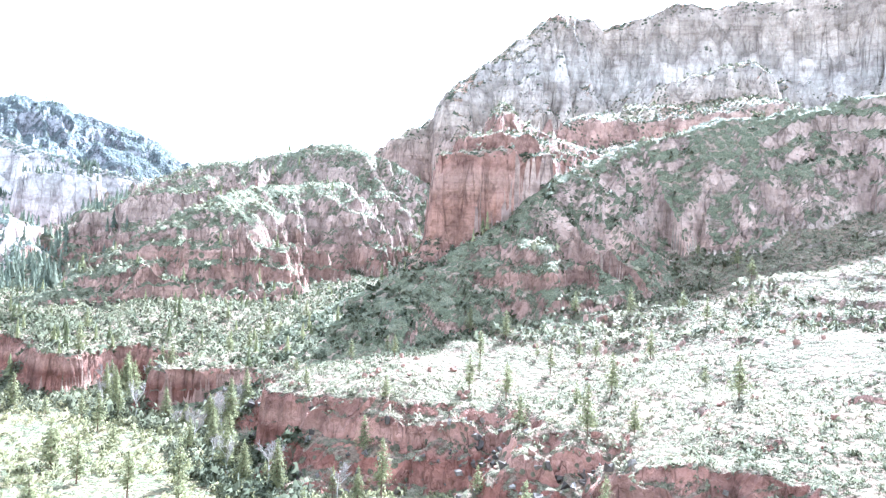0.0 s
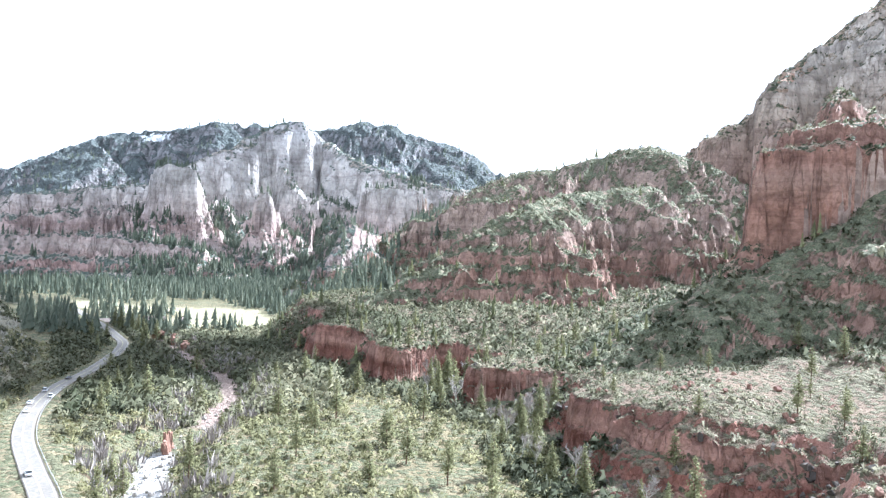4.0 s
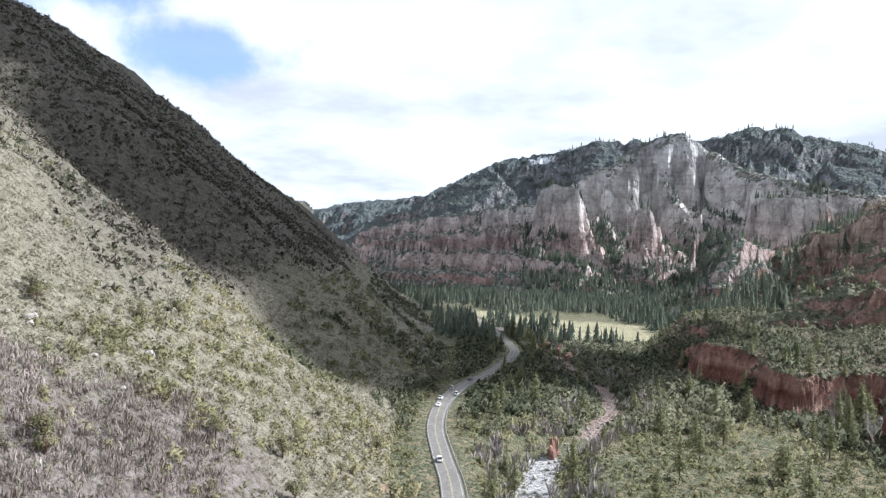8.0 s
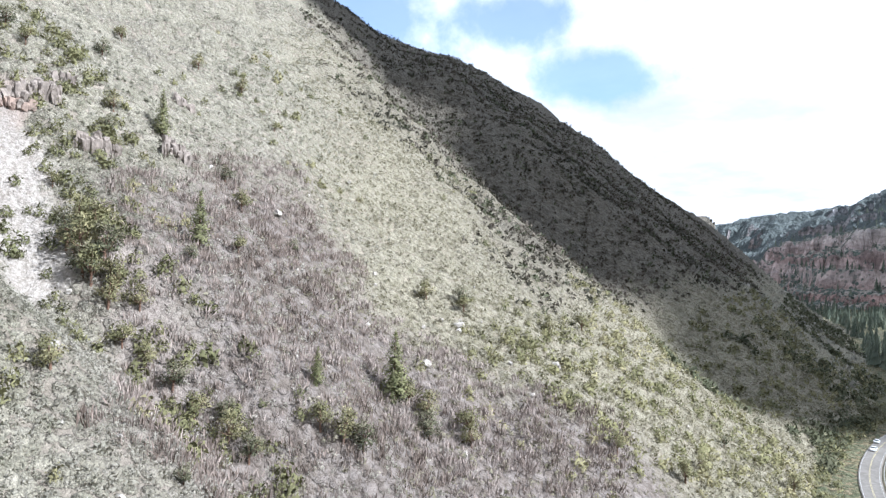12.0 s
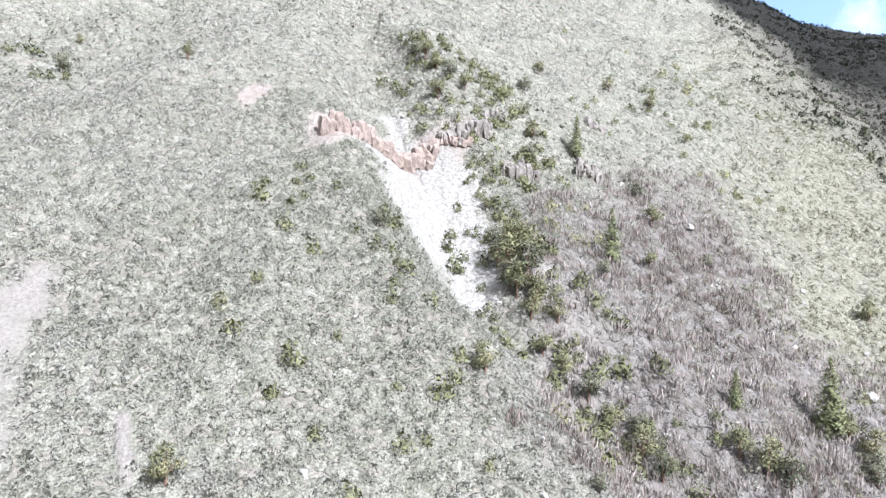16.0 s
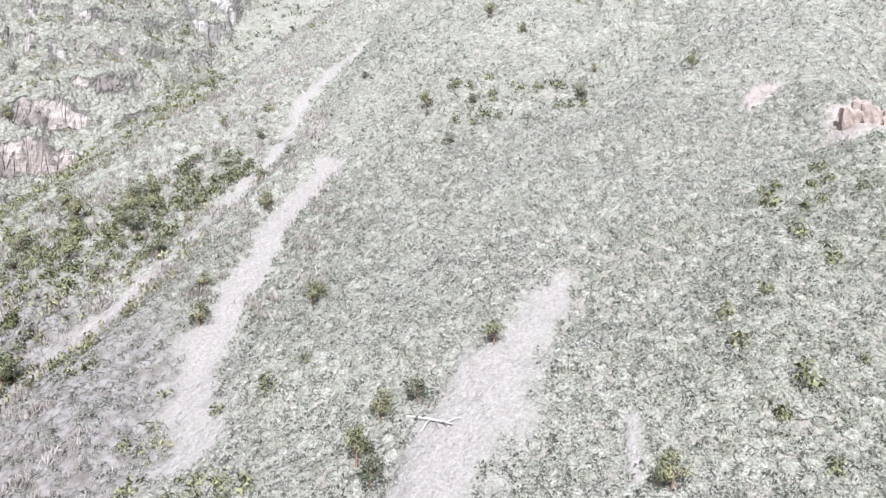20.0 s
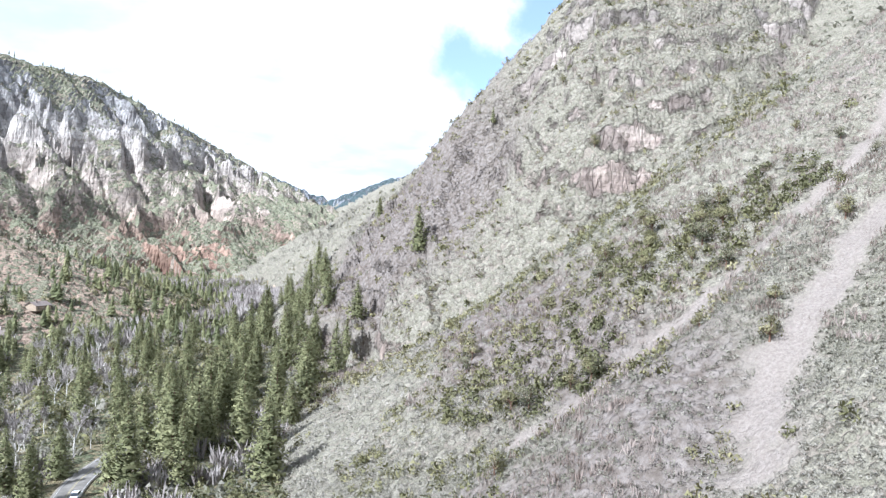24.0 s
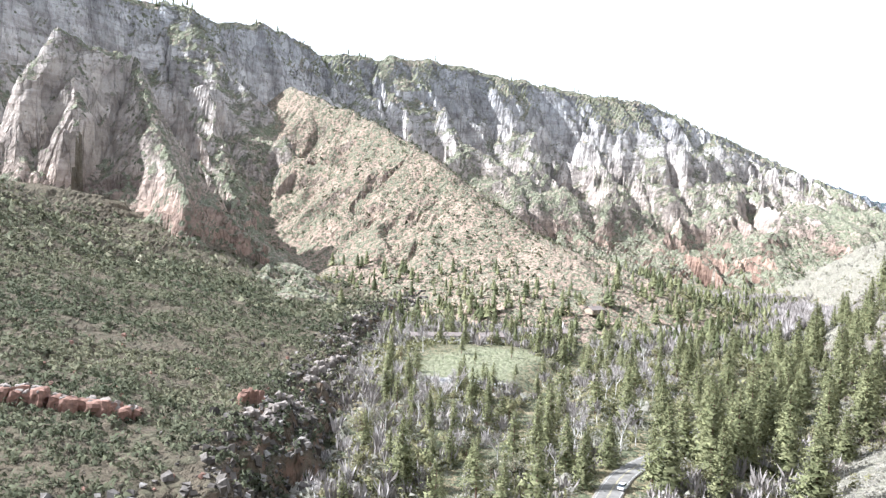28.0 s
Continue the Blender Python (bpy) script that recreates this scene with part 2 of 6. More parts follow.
m, c = land("valley_soil", [(0, RED), (1, DUST)], -20, 40, ((0.21, 0.18, 0.11), (0.25, 0.212, 0.14)), (OLIVE, (0.17, 0.16, 0.10)), cover=0.48, grain=1.0)
meadow = m.attr("meadow")
c = m.mix(meadow, c, m.mix(m.span(m.noise(0.15, 4), 0.35, 0.65), (0.27, 0.26, 0.145), (0.36, 0.315, 0.21)))
c = m.mix(m.attr("lawn"), c, m.mix(m.span(m.noise(0.3, 4), 0.35, 0.65), (0.165, 0.175, 0.10), (0.25, 0.24, 0.155)))
c = m.mix(m.attr("gravel"), c, m.mix(m.span(m.noise(0.8, 5, 0.7), 0.35, 0.65), (0.28, 0.27, 0.25), (0.48, 0.46, 0.44)))
c = m.mix(m.attr("bank"), c, m.mix(m.span(m.noise(0.5, 5, 0.7), 0.35, 0.65), (0.21, 0.155, 0.128), (0.30, 0.235, 0.20)))
VALLEY = m.done(c)
m, c = land("hillside_brush", [(0, (0.33, 0.27, 0.225)), (0.4, (0.40, 0.34, 0.295)), (0.7, (0.36, 0.325, 0.29)), (1, (0.33, 0.30, 0.275))], 0, 300, ((0.26, 0.232, 0.19), (0.31, 0.275, 0.228)), ((0.20, 0.186, 0.14), (0.285, 0.262, 0.21)),
            steep=(0.24, 0.38), cover=0.55, dot=0.5, quiet=("scree", "redsoil", "pale"))
c = m.mix(m.attr("brown"), c, m.mix(m.span(m.noise(0.35, 5, 0.7), 0.35, 0.65), (0.145, 0.12, 0.10), (0.245, 0.214, 0.19)))
c = m.mix(m.attr("redsoil"), c, m.mix(m.span(m.noise(0.5, 5, 0.7), 0.35, 0.65), (0.25, 0.20, 0.165), (0.34, 0.285, 0.245)))
c = m.mix(m.attr("pale"), c, m.mix(m.span(m.noise(1.1, 5, 0.75), 0.35, 0.62), (0.235, 0.205, 0.172), (0.40, 0.365, 0.325)))
c = m.mix(m.attr("scree"), c, m.mix(m.span(m.noise(1.6, 5, 0.75), 0.35, 0.65), (0.225, 0.19, 0.162), (0.315, 0.275, 0.24)))
# cloud shade put into the ground colour of the upper slope
c = m.mix(m.math("MULTIPLY", m.attr("cloud_shade"), 0.85), c, m.mix(m.span(m.noise(0.4, 5, 0.7), 0.35, 0.65), (0.085, 0.075, 0.058), (0.14, 0.123, 0.10)))
c = m.mix(m.math("MULTIPLY", m.attr("grassy"), 0.35), c, m.mix(m.span(m.noise(0.5, 5, 0.7), 0.35, 0.65), (0.235, 0.208, 0.13), (0.33, 0.298, 0.20)))
HILLSIDE = m.done(c)
m, c = land("bench_sandstone", [(0, (0.24, 0.115, 0.085)), (0.12, (0.33, 0.17, 0.13)), (0.17, (0.26, 0.122, 0.092)), (0.23, (0.43, 0.26, 0.205)), (0.3, (0.34, 0.185, 0.145)), (0.5, PINK), (1, BUFF)], -8, 80, ((0.215, 0.165, 0.122), (0.17, 0.132, 0.098)), ((0.105, 0.10, 0.062), (0.17, 0.155, 0.105)),
            steep=(0.60, 0.76), cover=0.40, bed_warp=4)
# shade of the west-facing southern slope put into a darker soil colour
c = m.mix(m.span(m.part_of(m.pos, 1), -90, -20), m.mix(m.span(m.noise(0.25, 5), 0.35, 0.65), (0.125, 0.10, 0.07), m.mix(0.65, c, (0.095, 0.085, 0.055))), c)
BENCH = m.done(c)
m, c = land("butte_sandstone", [(0, (0.33, 0.21, 0.165)), (0.25, (0.39, 0.225, 0.17)), (0.32, (0.45, 0.30, 0.24)), (0.36, (0.35, 0.205, 0.16)), (0.45, (0.38, 0.235, 0.185)), (0.6, PINK), (0.8, BUFF), (1, CREAM)], 40, 260, (TAN, RUST), (OLIVE, DARK), steep=(0.50, 0.66), bed_warp=6)
BUTTE_ROCK = m.done(c)
m, c = land("peak_rock", [(0, PINK), (0.15, RED), (0.25, PINK), (0.4, (0.42, 0.31, 0.25)), (0.55, BUFF), (0.8, CREAM), (1, BUFF)], 60, 400, (TAN, RUST), (OLIVE, DARK), steep=(0.44, 0.62), grain=0.5)
PEAK_ROCK = m.done(c)
m, c = land("hill_rock", [(0, (0.33, 0.20, 0.155)), (0.2, (0.42, 0.29, 0.235)), (0.35, (0.37, 0.235, 0.185)), (0.5, (0.47, 0.36, 0.30)), (0.7, (0.44, 0.335, 0.28)), (1, BUFF)], -20, 200, ((0.29, 0.232, 0.175), (0.32, 0.25, 0.19)), ((0.105, 0.115, 0.07), (0.165, 0.165, 0.108)), steep=(0.36, 0.54), grain=0.7, cover=0.60)
HILL_ROCK = m.done(c)
# crag beds are paler and less warm to hold the blue haze
m, c = land("crag_rock", [(0, (0.40, 0.29, 0.26)), (0.12, (0.45, 0.32, 0.285)), (0.2, (0.58, 0.49, 0.45)), (0.3, (0.52, 0.40, 0.365)), (0.42, (0.60, 0.525, 0.485)), (0.55, (0.60, 0.57, 0.535)), (0.85, (0.60, 0.585, 0.565)), (1, (0.55, 0.55, 0.55))], -20, 340, ((0.36, 0.33, 0.29), (0.37, 0.32, 0.28)), ((0.10, 0.125, 0.105), (0.15, 0.17, 0.145)), steep=(0.42, 0.56), grain=0.35, cover=0.44)
CRAG_ROCK = m.done(c)
# distance haze is put into the mesa's colours as blue-grey
m, c = land("hazed_mesa_rock", [(0, (0.33, 0.255, 0.225)), (0.3, (0.36, 0.31, 0.29)), (0.5, (0.28, 0.285, 0.295)), (0.75, (0.30, 0.305, 0.315)), (1, (0.26, 0.27, 0.28))], 0, 500, ((0.16, 0.175, 0.18), (0.125, 0.145, 0.15)), ((0.085, 0.10, 0.10), (0.11, 0.125, 0.122)), steep=(0.36, 0.52), grain=0.25, cover=0.62)
sx = m.math("DIVIDE", m.math("ADD", m.part_of(m.pos, 0), 480.0), 75.0)
sz = m.math("DIVIDE", m.math("SUBTRACT", m.part_of(m.pos, 2), 408.0), 24.0)
snow = m.math("ADD", m.math("ADD", m.math("MULTIPLY", sx, sx), m.math("MULTIPLY", sz, sz)), m.math("MULTIPLY", m.noise(0.05, 4), 2.6))
c = m.mix(m.span(snow, 1.5, 1.9, 1.0, 0.0), c, (0.85, 0.87, 0.9))
HAZED_MESA_ROCK = m.done(c)
m, c = land("range_rock", [(0, (0.33, 0.22, 0.165)), (0.10, (0.40, 0.285, 0.22)), (0.17, (0.40, 0.31, 0.25)), (0.26, (0.48, 0.415, 0.355)), (0.45, (0.48, 0.43, 0.38)), (0.65, (0.50, 0.475, 0.445)), (0.85, (0.42, 0.415, 0.41)), (1, (0.33, 0.33, 0.33))], 20, 440, ((0.31, 0.26, 0.205), (0.29, 0.25, 0.195)), ((0.15, 0.155, 0.10), (0.23, 0.225, 0.16)), steep=(0.40, 0.58), grain=0.5, cover=0.52)
RANGE_ROCK = m.done(c)
m, c = land("shoulder_soil", [(0, (0.36, 0.25, 0.195)), (0.3, (0.40, 0.315, 0.255)), (1, BUFF)], 10, 280, ((0.345, 0.265, 0.205), (0.315, 0.235, 0.18)), ((0.14, 0.14, 0.092), (0.215, 0.20, 0.142)), steep=(0.28, 0.42), grain=0.8, cover=0.38)
SHOULDER_SOIL = m.done(c)
# blue-grey base colours stand in for the haze before the far ridge
m, c = land("hazed_far_rock", [(0, (0.30, 0.32, 0.35)), (0.5, (0.33, 0.35, 0.38)), (1, (0.40, 0.40, 0.40))], 0, 450, ((0.13, 0.155, 0.17), (0.20, 0.22, 0.23)), ((0.06, 0.085, 0.09), (0.08, 0.105, 0.105)), grain=0.2, cover=0.6)
HAZED_FAR_ROCK = m.done(c)


def foliage(name, stops, through_light=0.25, vary=0.25, fuzzy=False):
    """Leaves: the plant's own tone picks the colour, each spray varies a little, and some light passes through."""
    m = Nodes(name, 0.8, 0.15)
    tone = m.attr("tone")
    c = m.ramp(tone, stops)
    c = m.mix(m.span(m.island, 0.0, 1.0), m.mix(1.0, c, (1 - vary,) * 3, "MULTIPLY"), m.mix(1.0, c, (1 + vary,) * 3, "MULTIPLY"))
    if fuzzy:
        tuft = m.noise(3.2, 4, 0.7)
        c = m.mix(m.span(tuft, 0.3, 0.7), m.mix(1.0, c, (0.80, 0.79, 0.78), "MULTIPLY"), m.mix(1.0, c, (1.16, 1.15, 1.14), "MULTIPLY"))
    m.put(m.b.inputs["Base Color"], c)
    out = m.t.nodes["Material Output"]
    tr, mx = m.t.nodes.new("ShaderNodeBsdfTranslucent"), m.t.nodes.new("ShaderNodeMixShader")
    m.t.links.new(c, tr.inputs[0])
    mx.inputs[0].default_value = through_light
    m.t.links.new(m.b.outputs[0], mx.inputs[1])
    m.t.links.new(tr.outputs[0], mx.inputs[2])
    m.t.links.new(mx.outputs[0], out.inputs[0])
    return m.mat


CHAPARRAL = foliage("chaparral_leaves", [(0, (0.235, 0.23, 0.172)), (0.35, (0.302, 0.29, 0.232)), (0.6, (0.355, 0.335, 0.282)), (0.8, (0.39, 0.36, 0.316)), (0.92, (0.20, 0.20, 0.135)), (1, (0.25, 0.235, 0.13))], 0.45, 0.08, True)
JUNIPER = foliage("juniper_leaves", [(0, (0.058, 0.066, 0.038)), (0.5, (0.108, 0.11, 0.066)), (0.8, (0.17, 0.16, 0.10)), (1, (0.25, 0.23, 0.16))])
NEEDLES = foliage("pine_needles", [(0, (0.105, 0.116, 0.058)), (0.5, (0.182, 0.19, 0.095)), (1, (0.275, 0.27, 0.142))], 0.35, 0.2)
# needles of far pines, with the bluish distance haze in their colour
HAZED_NEEDLES = foliage("hazed_pine_needles", [(0, (0.10, 0.122, 0.092)), (0.5, (0.145, 0.168, 0.125)), (1, (0.205, 0.225, 0.165))], 0.4, 0.15)
OLIVE_BRUSH = foliage("olive_brush", [(0, (0.165, 0.153, 0.10)), (0.35, (0.235, 0.216, 0.15)), (0.6, (0.285, 0.262, 0.19)), (0.8, (0.315, 0.285, 0.222)), (0.92, (0.15, 0.145, 0.086)), (1, (0.22, 0.20, 0.11))], 0.3, 0.12, True)
# leaf colour darkened to carry the shade on the upper slope
SHADED_SCRUB = foliage("brown_scrub", [(0, (0.045, 0.044, 0.03)), (0.5, (0.085, 0.075, 0.058)), (1, (0.13, 0.112, 0.09))], 0.2, 0.2, True)
OAK = foliage("evergreen_oak_leaves", [(0, (0.12, 0.12, 0.06)), (0.5, (0.19, 0.18, 0.09)), (1, (0.28, 0.25, 0.14))])
PALE_TWIGS = foliage("pale_bare_twigs", [(0, (0.19, 0.165, 0.148)), (0.5, (0.28, 0.248, 0.226)), (1, (0.39, 0.355, 0.33))], 0.0)
TWIGS = foliage("bare_twigs", [(0, (0.12, 0.092, 0.074)), (0.5, (0.215, 0.173, 0.146)), (1, (0.32, 0.27, 0.238))], 0.0)


def plain(name, colour, rough=0.7, metal=0.0, scale=3.0, vary=0.25, spec=0.3, bump=0.15):
    m = Nodes(name, rough, spec)
    m.b.inputs["Metallic"].default_value = metal
    n = m.noise(scale, 5)
    c = m.mix(m.span(n, 0.35, 0.7), tuple(v * (1 - vary) for v in colour), tuple(min(v * (1 + vary), 1) for v in colour))
    c = m.mix(m.span(m.noise(scale * 0.12, 3), 0.4, 0.65, 0.0, 0.5), c, m.mix(1.0, c, (0.75, 0.73, 0.70), "MULTIPLY"))
    if bump:
        m.bump(n, bump, 0.05)
    return m.done(c)


BARK = plain("pine_bark", (0.16, 0.10, 0.07), 0.95, scale=4)
PALE_BARK = plain("cottonwood_bark", (0.55, 0.52, 0.47), 0.9, scale=3)
ASPHALT = plain("asphalt", (0.165, 0.152, 0.135), 0.9, scale=0.8, vary=0.2)
GRAVEL = plain("gravel", (0.24, 0.212, 0.175), 0.95, scale=2)
LINE_WHITE = plain("road_paint_white", (0.42, 0.41, 0.39), 0.8, scale=2, vary=0.3)
LINE_YELLOW = plain("road_paint_yellow", (0.36, 0.31, 0.18), 0.7, scale=2, vary=0.15)
STEEL = plain("galvanised_steel", (0.5, 0.5, 0.5), 0.45, metal=0.7, scale=3)
PALE_ROCK = plain("pale_boulder", (0.38, 0.35, 0.31), 0.9, scale=1.2, bump=0.6)
DRY_ROCK = plain("weathered_rock", (0.235, 0.20, 0.172), 0.9, scale=1.0, bump=0.6)
m = Nodes("jumbled_rock", 0.92, 0.15)
c = m.ramp(m.island, [(0, (0.045, 0.039, 0.034)), (0.5, (0.10, 0.086, 0.074)), (0.85, (0.17, 0.15, 0.132)), (1, (0.26, 0.24, 0.215))])
c = m.mix(m.span(m.noise(1.5, 5, 0.7), 0.4, 0.7), c, m.mix(1.0, c, (0.6, 0.58, 0.55), "MULTIPLY"))
m.bump(m.noise(2.0, 5), 0.6, 0.2)
JUMBLE = m.done(c)
PINK_ROCK = plain("pinkish_rock", (0.27, 0.205, 0.168), 0.9, scale=1.0, bump=0.6)
RED_ROCK = plain("red_boulder", (0.235, 0.135, 0.10), 0.9, scale=1.0, bump=0.6)

PAINTS = [plain(f"car_paint_{n}", c, 0.3, scale=1, vary=0.04, spec=0.5, bump=0) for n, c in (("white", (0.78, 0.78, 0.78)), ("silver", (0.5, 0.51, 0.52)), ("dark", (0.05, 0.055, 0.065)), ("red", (0.35, 0.04, 0.035)))]
CAR_GLASS = plain("car_glass", (0.03, 0.035, 0.04), 0.08, scale=1, vary=0.1, spec=0.6, bump=0)
RUBBER = plain("tyre_rubber", (0.03, 0.03, 0.03), 0.9, scale=5)
LAMP_GLASS = plain("lamp_glass", (0.7, 0.7, 0.68), 0.15, scale=2, vary=0.1, bump=0)
TAIL_GLASS = plain("tail_lamp_glass", (0.4, 0.03, 0.03), 0.2, scale=2, vary=0.1, bump=0)
SHINGLE = plain("brown_roof_shingle", (0.20, 0.165, 0.145), 0.9, scale=2)
SIDING = plain("timber_siding", (0.34, 0.27, 0.20), 0.85, scale=2)
PLASTER = plain("pale_wall", (0.62, 0.59, 0.53), 0.85, scale=1)
PANE = plain("window_pane", (0.04, 0.05, 0.06), 0.1, scale=1, vary=0.1, spec=0.6, bump=0)
OLD_WOOD = plain("weathered_wood", (0.36, 0.33, 0.29), 0.9, scale=3)

# ---- the lie of the land ----
F = np.float32


def smooth(a, b, v):
    v = np.clip((v - a) / (b - a), 0, 1)
    return v * v * (3 - 2 * v)


def lattice(ix, iy, seed):
    h = ix.astype(np.uint32) * np.uint32(374761393) + iy.astype(np.uint32) * np.uint32(668265263) + np.uint32(seed * 97861 + 11)
    h = (h ^ (h >> np.uint32(13))) * np.uint32(1274126177)
    return (h ^ (h >> np.uint32(16))).astype(F) * F(2.0 / 4294967296.0) - F(1)


def vnoise(x, y, seed):
    fx, fy = np.floor(x), np.floor(y)
    ix, iy = fx.astype(np.int64), fy.astype(np.int64)
    tx, ty = (x - fx).astype(F), (y - fy).astype(F)
    tx, ty = tx * tx * (3 - 2 * tx), ty * ty * (3 - 2 * ty)
    a, b = lattice(ix, iy, seed), lattice(ix + 1, iy, seed)
    c, d = lattice(ix, iy + 1, seed), lattice(ix + 1, iy + 1, seed)
    a += (b - a) * tx
    c += (d - c) * tx
    return a + (c - a) * ty


def fbm(x, y, size, octaves, seed, gain=0.5):
    total, amp, k = 0, 1.0, 1.0 / size
    for o in range(octaves):
        total = total + amp * vnoise(x * k + 17.3 * o, y * k - 9.1 * o, seed + 31 * o)
        amp, k = amp * gain, k * 2.03
    return total


def near_line(x, y, pts, closed=False):
    """Distance to a line in plan, whether a point lies inside it (closed) or to its left, and the line's other columns there."""
    p = np.asarray(pts, F)
    q = np.roll(p, -1, 0) if closed else p[1:]
    p = p if closed else p[:-1]
    best, side, extra = np.full(x.shape, 1e12, F), np.zeros(x.shape, F), [np.zeros(x.shape, F) for _ in range(p.shape[1] - 2)]
    inside = np.zeros(x.shape, bool)
    for a, b in zip(p, q):
        ex, ey = b[0] - a[0], b[1] - a[1]
        dx, dy = x - a[0], y - a[1]
        t = np.clip((dx * ex + dy * ey) / (ex * ex + ey * ey), 0, 1)
        gx, gy = dx - t * ex, dy - t * ey
        d = gx * gx + gy * gy
        new_best = d < best
        best = np.where(new_best, d, best)
        if closed:
            if ey != 0:
                inside ^= ((a[1] > y) != (b[1] > y)) & (x < ex * dy / ey + a[0])
        else:
            side = np.where(new_best, np.sign(ex * dy - ey * dx), side)
        for k in range(len(extra)):
            extra[k] = np.where(new_best, a[2 + k] + t * (b[2 + k] - a[2 + k]), extra[k])
    best = np.sqrt(best)
    return (best, np.where(inside, 1, -1).astype(F), extra) if closed else (best, side, extra)


def bearings(rows, width):
    """Crest points from bearing (left of +y), distance and height, with the half width of the ridge there."""
    return [(-math.sin(radians(r[0])) * r[1], math.cos(radians(r[0])) * r[1], r[2], r[3] if len(r) > 3 else width) for r in rows]


ROAD = [(-2, -620), (2, -480), (10, -380), (20, -310), (28, -268), (38, -224), (43, -190), (34, -120), (10, -40), (-14, 50), (-38, 130), (-58, 190),
        (-73, 225), (-88, 262), (-99, 305), (-104, 351), (-102, 390), (-104, 450), (-110, 500), (-126, 548), (-150, 610), (-188, 700), (-235, 810)]
CREEK = [(150, -560), (118, -420), (92, -250), (84, -140), (66, -50), (20, 70), (-28, 170), (-41, 218), (-43, 255), (-33, 300), (-27, 344), (-38, 404), (-73, 490),
         (-120, 600), (-200, 720), (-330, 900)]
FOOT = [(-900, 1750), (-520, 1250), (-345, 930), (-262, 730), (-205, 600), (-152, 470), (-128, 385), (-119, 305), (-100, 250), (-78, 190), (-55, 110), (-38, 50),
        (-30, 0), (-24, -60), (-14, -130), (-8, -200), (-10, -276), (-30, -500), (-60, -900), (-70, -1500), (-40, -2600), (100, -4600)]
RIM = [(150, 1000), (60, 740), (-6, 622), (-4, 515), (16, 425), (36, 405), (50, 352), (70, 362), (86, 374), (100, 342), (82, 310), (103, 292), (116, 262), (97, 225), (101, 197),
       (116, 181), (148, 165), (133, 141), (149, 126), (133, 109), (147, 91), (150, 40), (128, -20), (104, -70), (102, -105), (125, -137), (169, -218),
       (265, -402), (300, -523), (420, -760), (700, -1400), (1900, -1400), (1900, 1300), (300, 1300)]
BUTTE = [(231, 326), (252, 300), (285, 287), (326, 318), (400, 318), (500, 230), (600, 180), (900, 300), (620, 640), (330, 450), (262, 372)]
PEAK = bearings([(-29, 1050, 190), (-32.1, 940, 222), (-35, 960, 258), (-36.3, 950, 294), (-39.4, 1000, 348), (-44.5, 1050, 434), (-47.8, 1100, 424),
                 (-54.4, 1100, 452), (-61.7, 1150, 463), (-67.6, 1150, 470), (-85, 1250, 450), (-100, 1250, 440)], 560)
HILL = bearings([(-14, 1350, 175), (-16.9, 1150, 195), (-20.7, 1000, 188), (-24, 850, 186), (-27.5, 790, 187), (-30, 900, 188)], 330)
KNOLL = bearings([(-27.8, 660, 132), (-20.6, 610, 118), (-18.3, 560, 105), (-13.6, 540, 80, 150), (-9, 545, 52, 100)], 190)
CRAG = bearings([(10.5, 1700, 200), (9.1, 1640, 222), (5.2, 1650, 281), (2.6, 1700, 339), (0.1, 1720, 364), (-1.5, 1750, 333), (-4.3, 1700, 275), (-10.8, 1640, 221), (-16, 1650, 200)], 430)
SPUR = bearings([(10.6, 1620, 215), (10.4, 1470, 206), (9.6, 1430, 212), (8.6, 1420, 206), (7.9, 1400, 198), (7.3, 1440, 160)], 190)
FIN = bearings([(3.4, 1440, 150), (2.9, 1410, 164), (2.4, 1400, 163), (1.9, 1410, 140)], 130)
BLOCK = bearings([(-4.6, 1500, 150), (-5.1, 1450, 187), (-7.2, 1430, 190), (-9.7, 1450, 186), (-11.5, 1500, 150)], 150)
TIERS = bearings([(25, 2150, 116), (21.4, 1900, 147), (16, 1820, 176), (11.5, 1740, 192), (9.5, 1740, 205)], 400)
REDCAP = bearings([(-8.2, 900, 70), (-9.6, 860, 104), (-11.2, 850, 108), (-12.7, 820, 125), (-15.5, 790, 129), (-18.5, 730, 116), (-20.5, 720, 128)], 100)
KNOB = bearings([(-6.5, 1080, 85), (-4.1, 1000, 101), (-3.2, 960, 60)], 110)
BANDS = bearings([(24, 1900, 75), (21.8, 1500, 62), (16, 1420, 70), (11.4, 1350, 64), (7.1, 1310, 52)], 150)
MESA = bearings([(40, 4300, 240), (28.3, 3800, 273), (26.3, 3700, 304), (19.9, 3400, 328), (17.9, 3000, 361), (13.5, 2700, 426), (10.1, 2600, 434), (6.2, 2500, 471),
                 (3.1, 2500, 473), (-1.5, 2500, 468), (-4.7, 2500, 510), (-7.4, 2500, 498), (-8.8, 2500, 465), (-13.3, 2600, 439), (-15.9, 2700, 352), (-22, 2900, 330)], 680)
RANGE = bearings([(262, 1150, 430, 450), (250, 1050, 400, 430), (239.6, 1000, 372, 430), (234.4, 1050, 386, 450), (229.6, 1100, 393, 470), (227.2, 1100, 396, 470), (225.9, 1150, 393, 480),
                  (221.3, 1250, 425, 520), (217.8, 1400, 422, 600), (209.2, 1500, 451, 680), (203.2, 1600, 444, 760), (195.6, 1750, 434, 850), (192.1, 1850, 440, 880), (189.1, 2000, 422, 900),
                  (183.8, 2300, 370, 900), (182.4, 2500, 332, 800), (181, 2800, 250, 700)], 700)
SHOULDER = bearings([(220, 1120, 290), (219, 1050, 278), (214, 950, 230), (208.9, 850, 173), (204.2, 760, 115), (199.1, 690, 70)], 260)
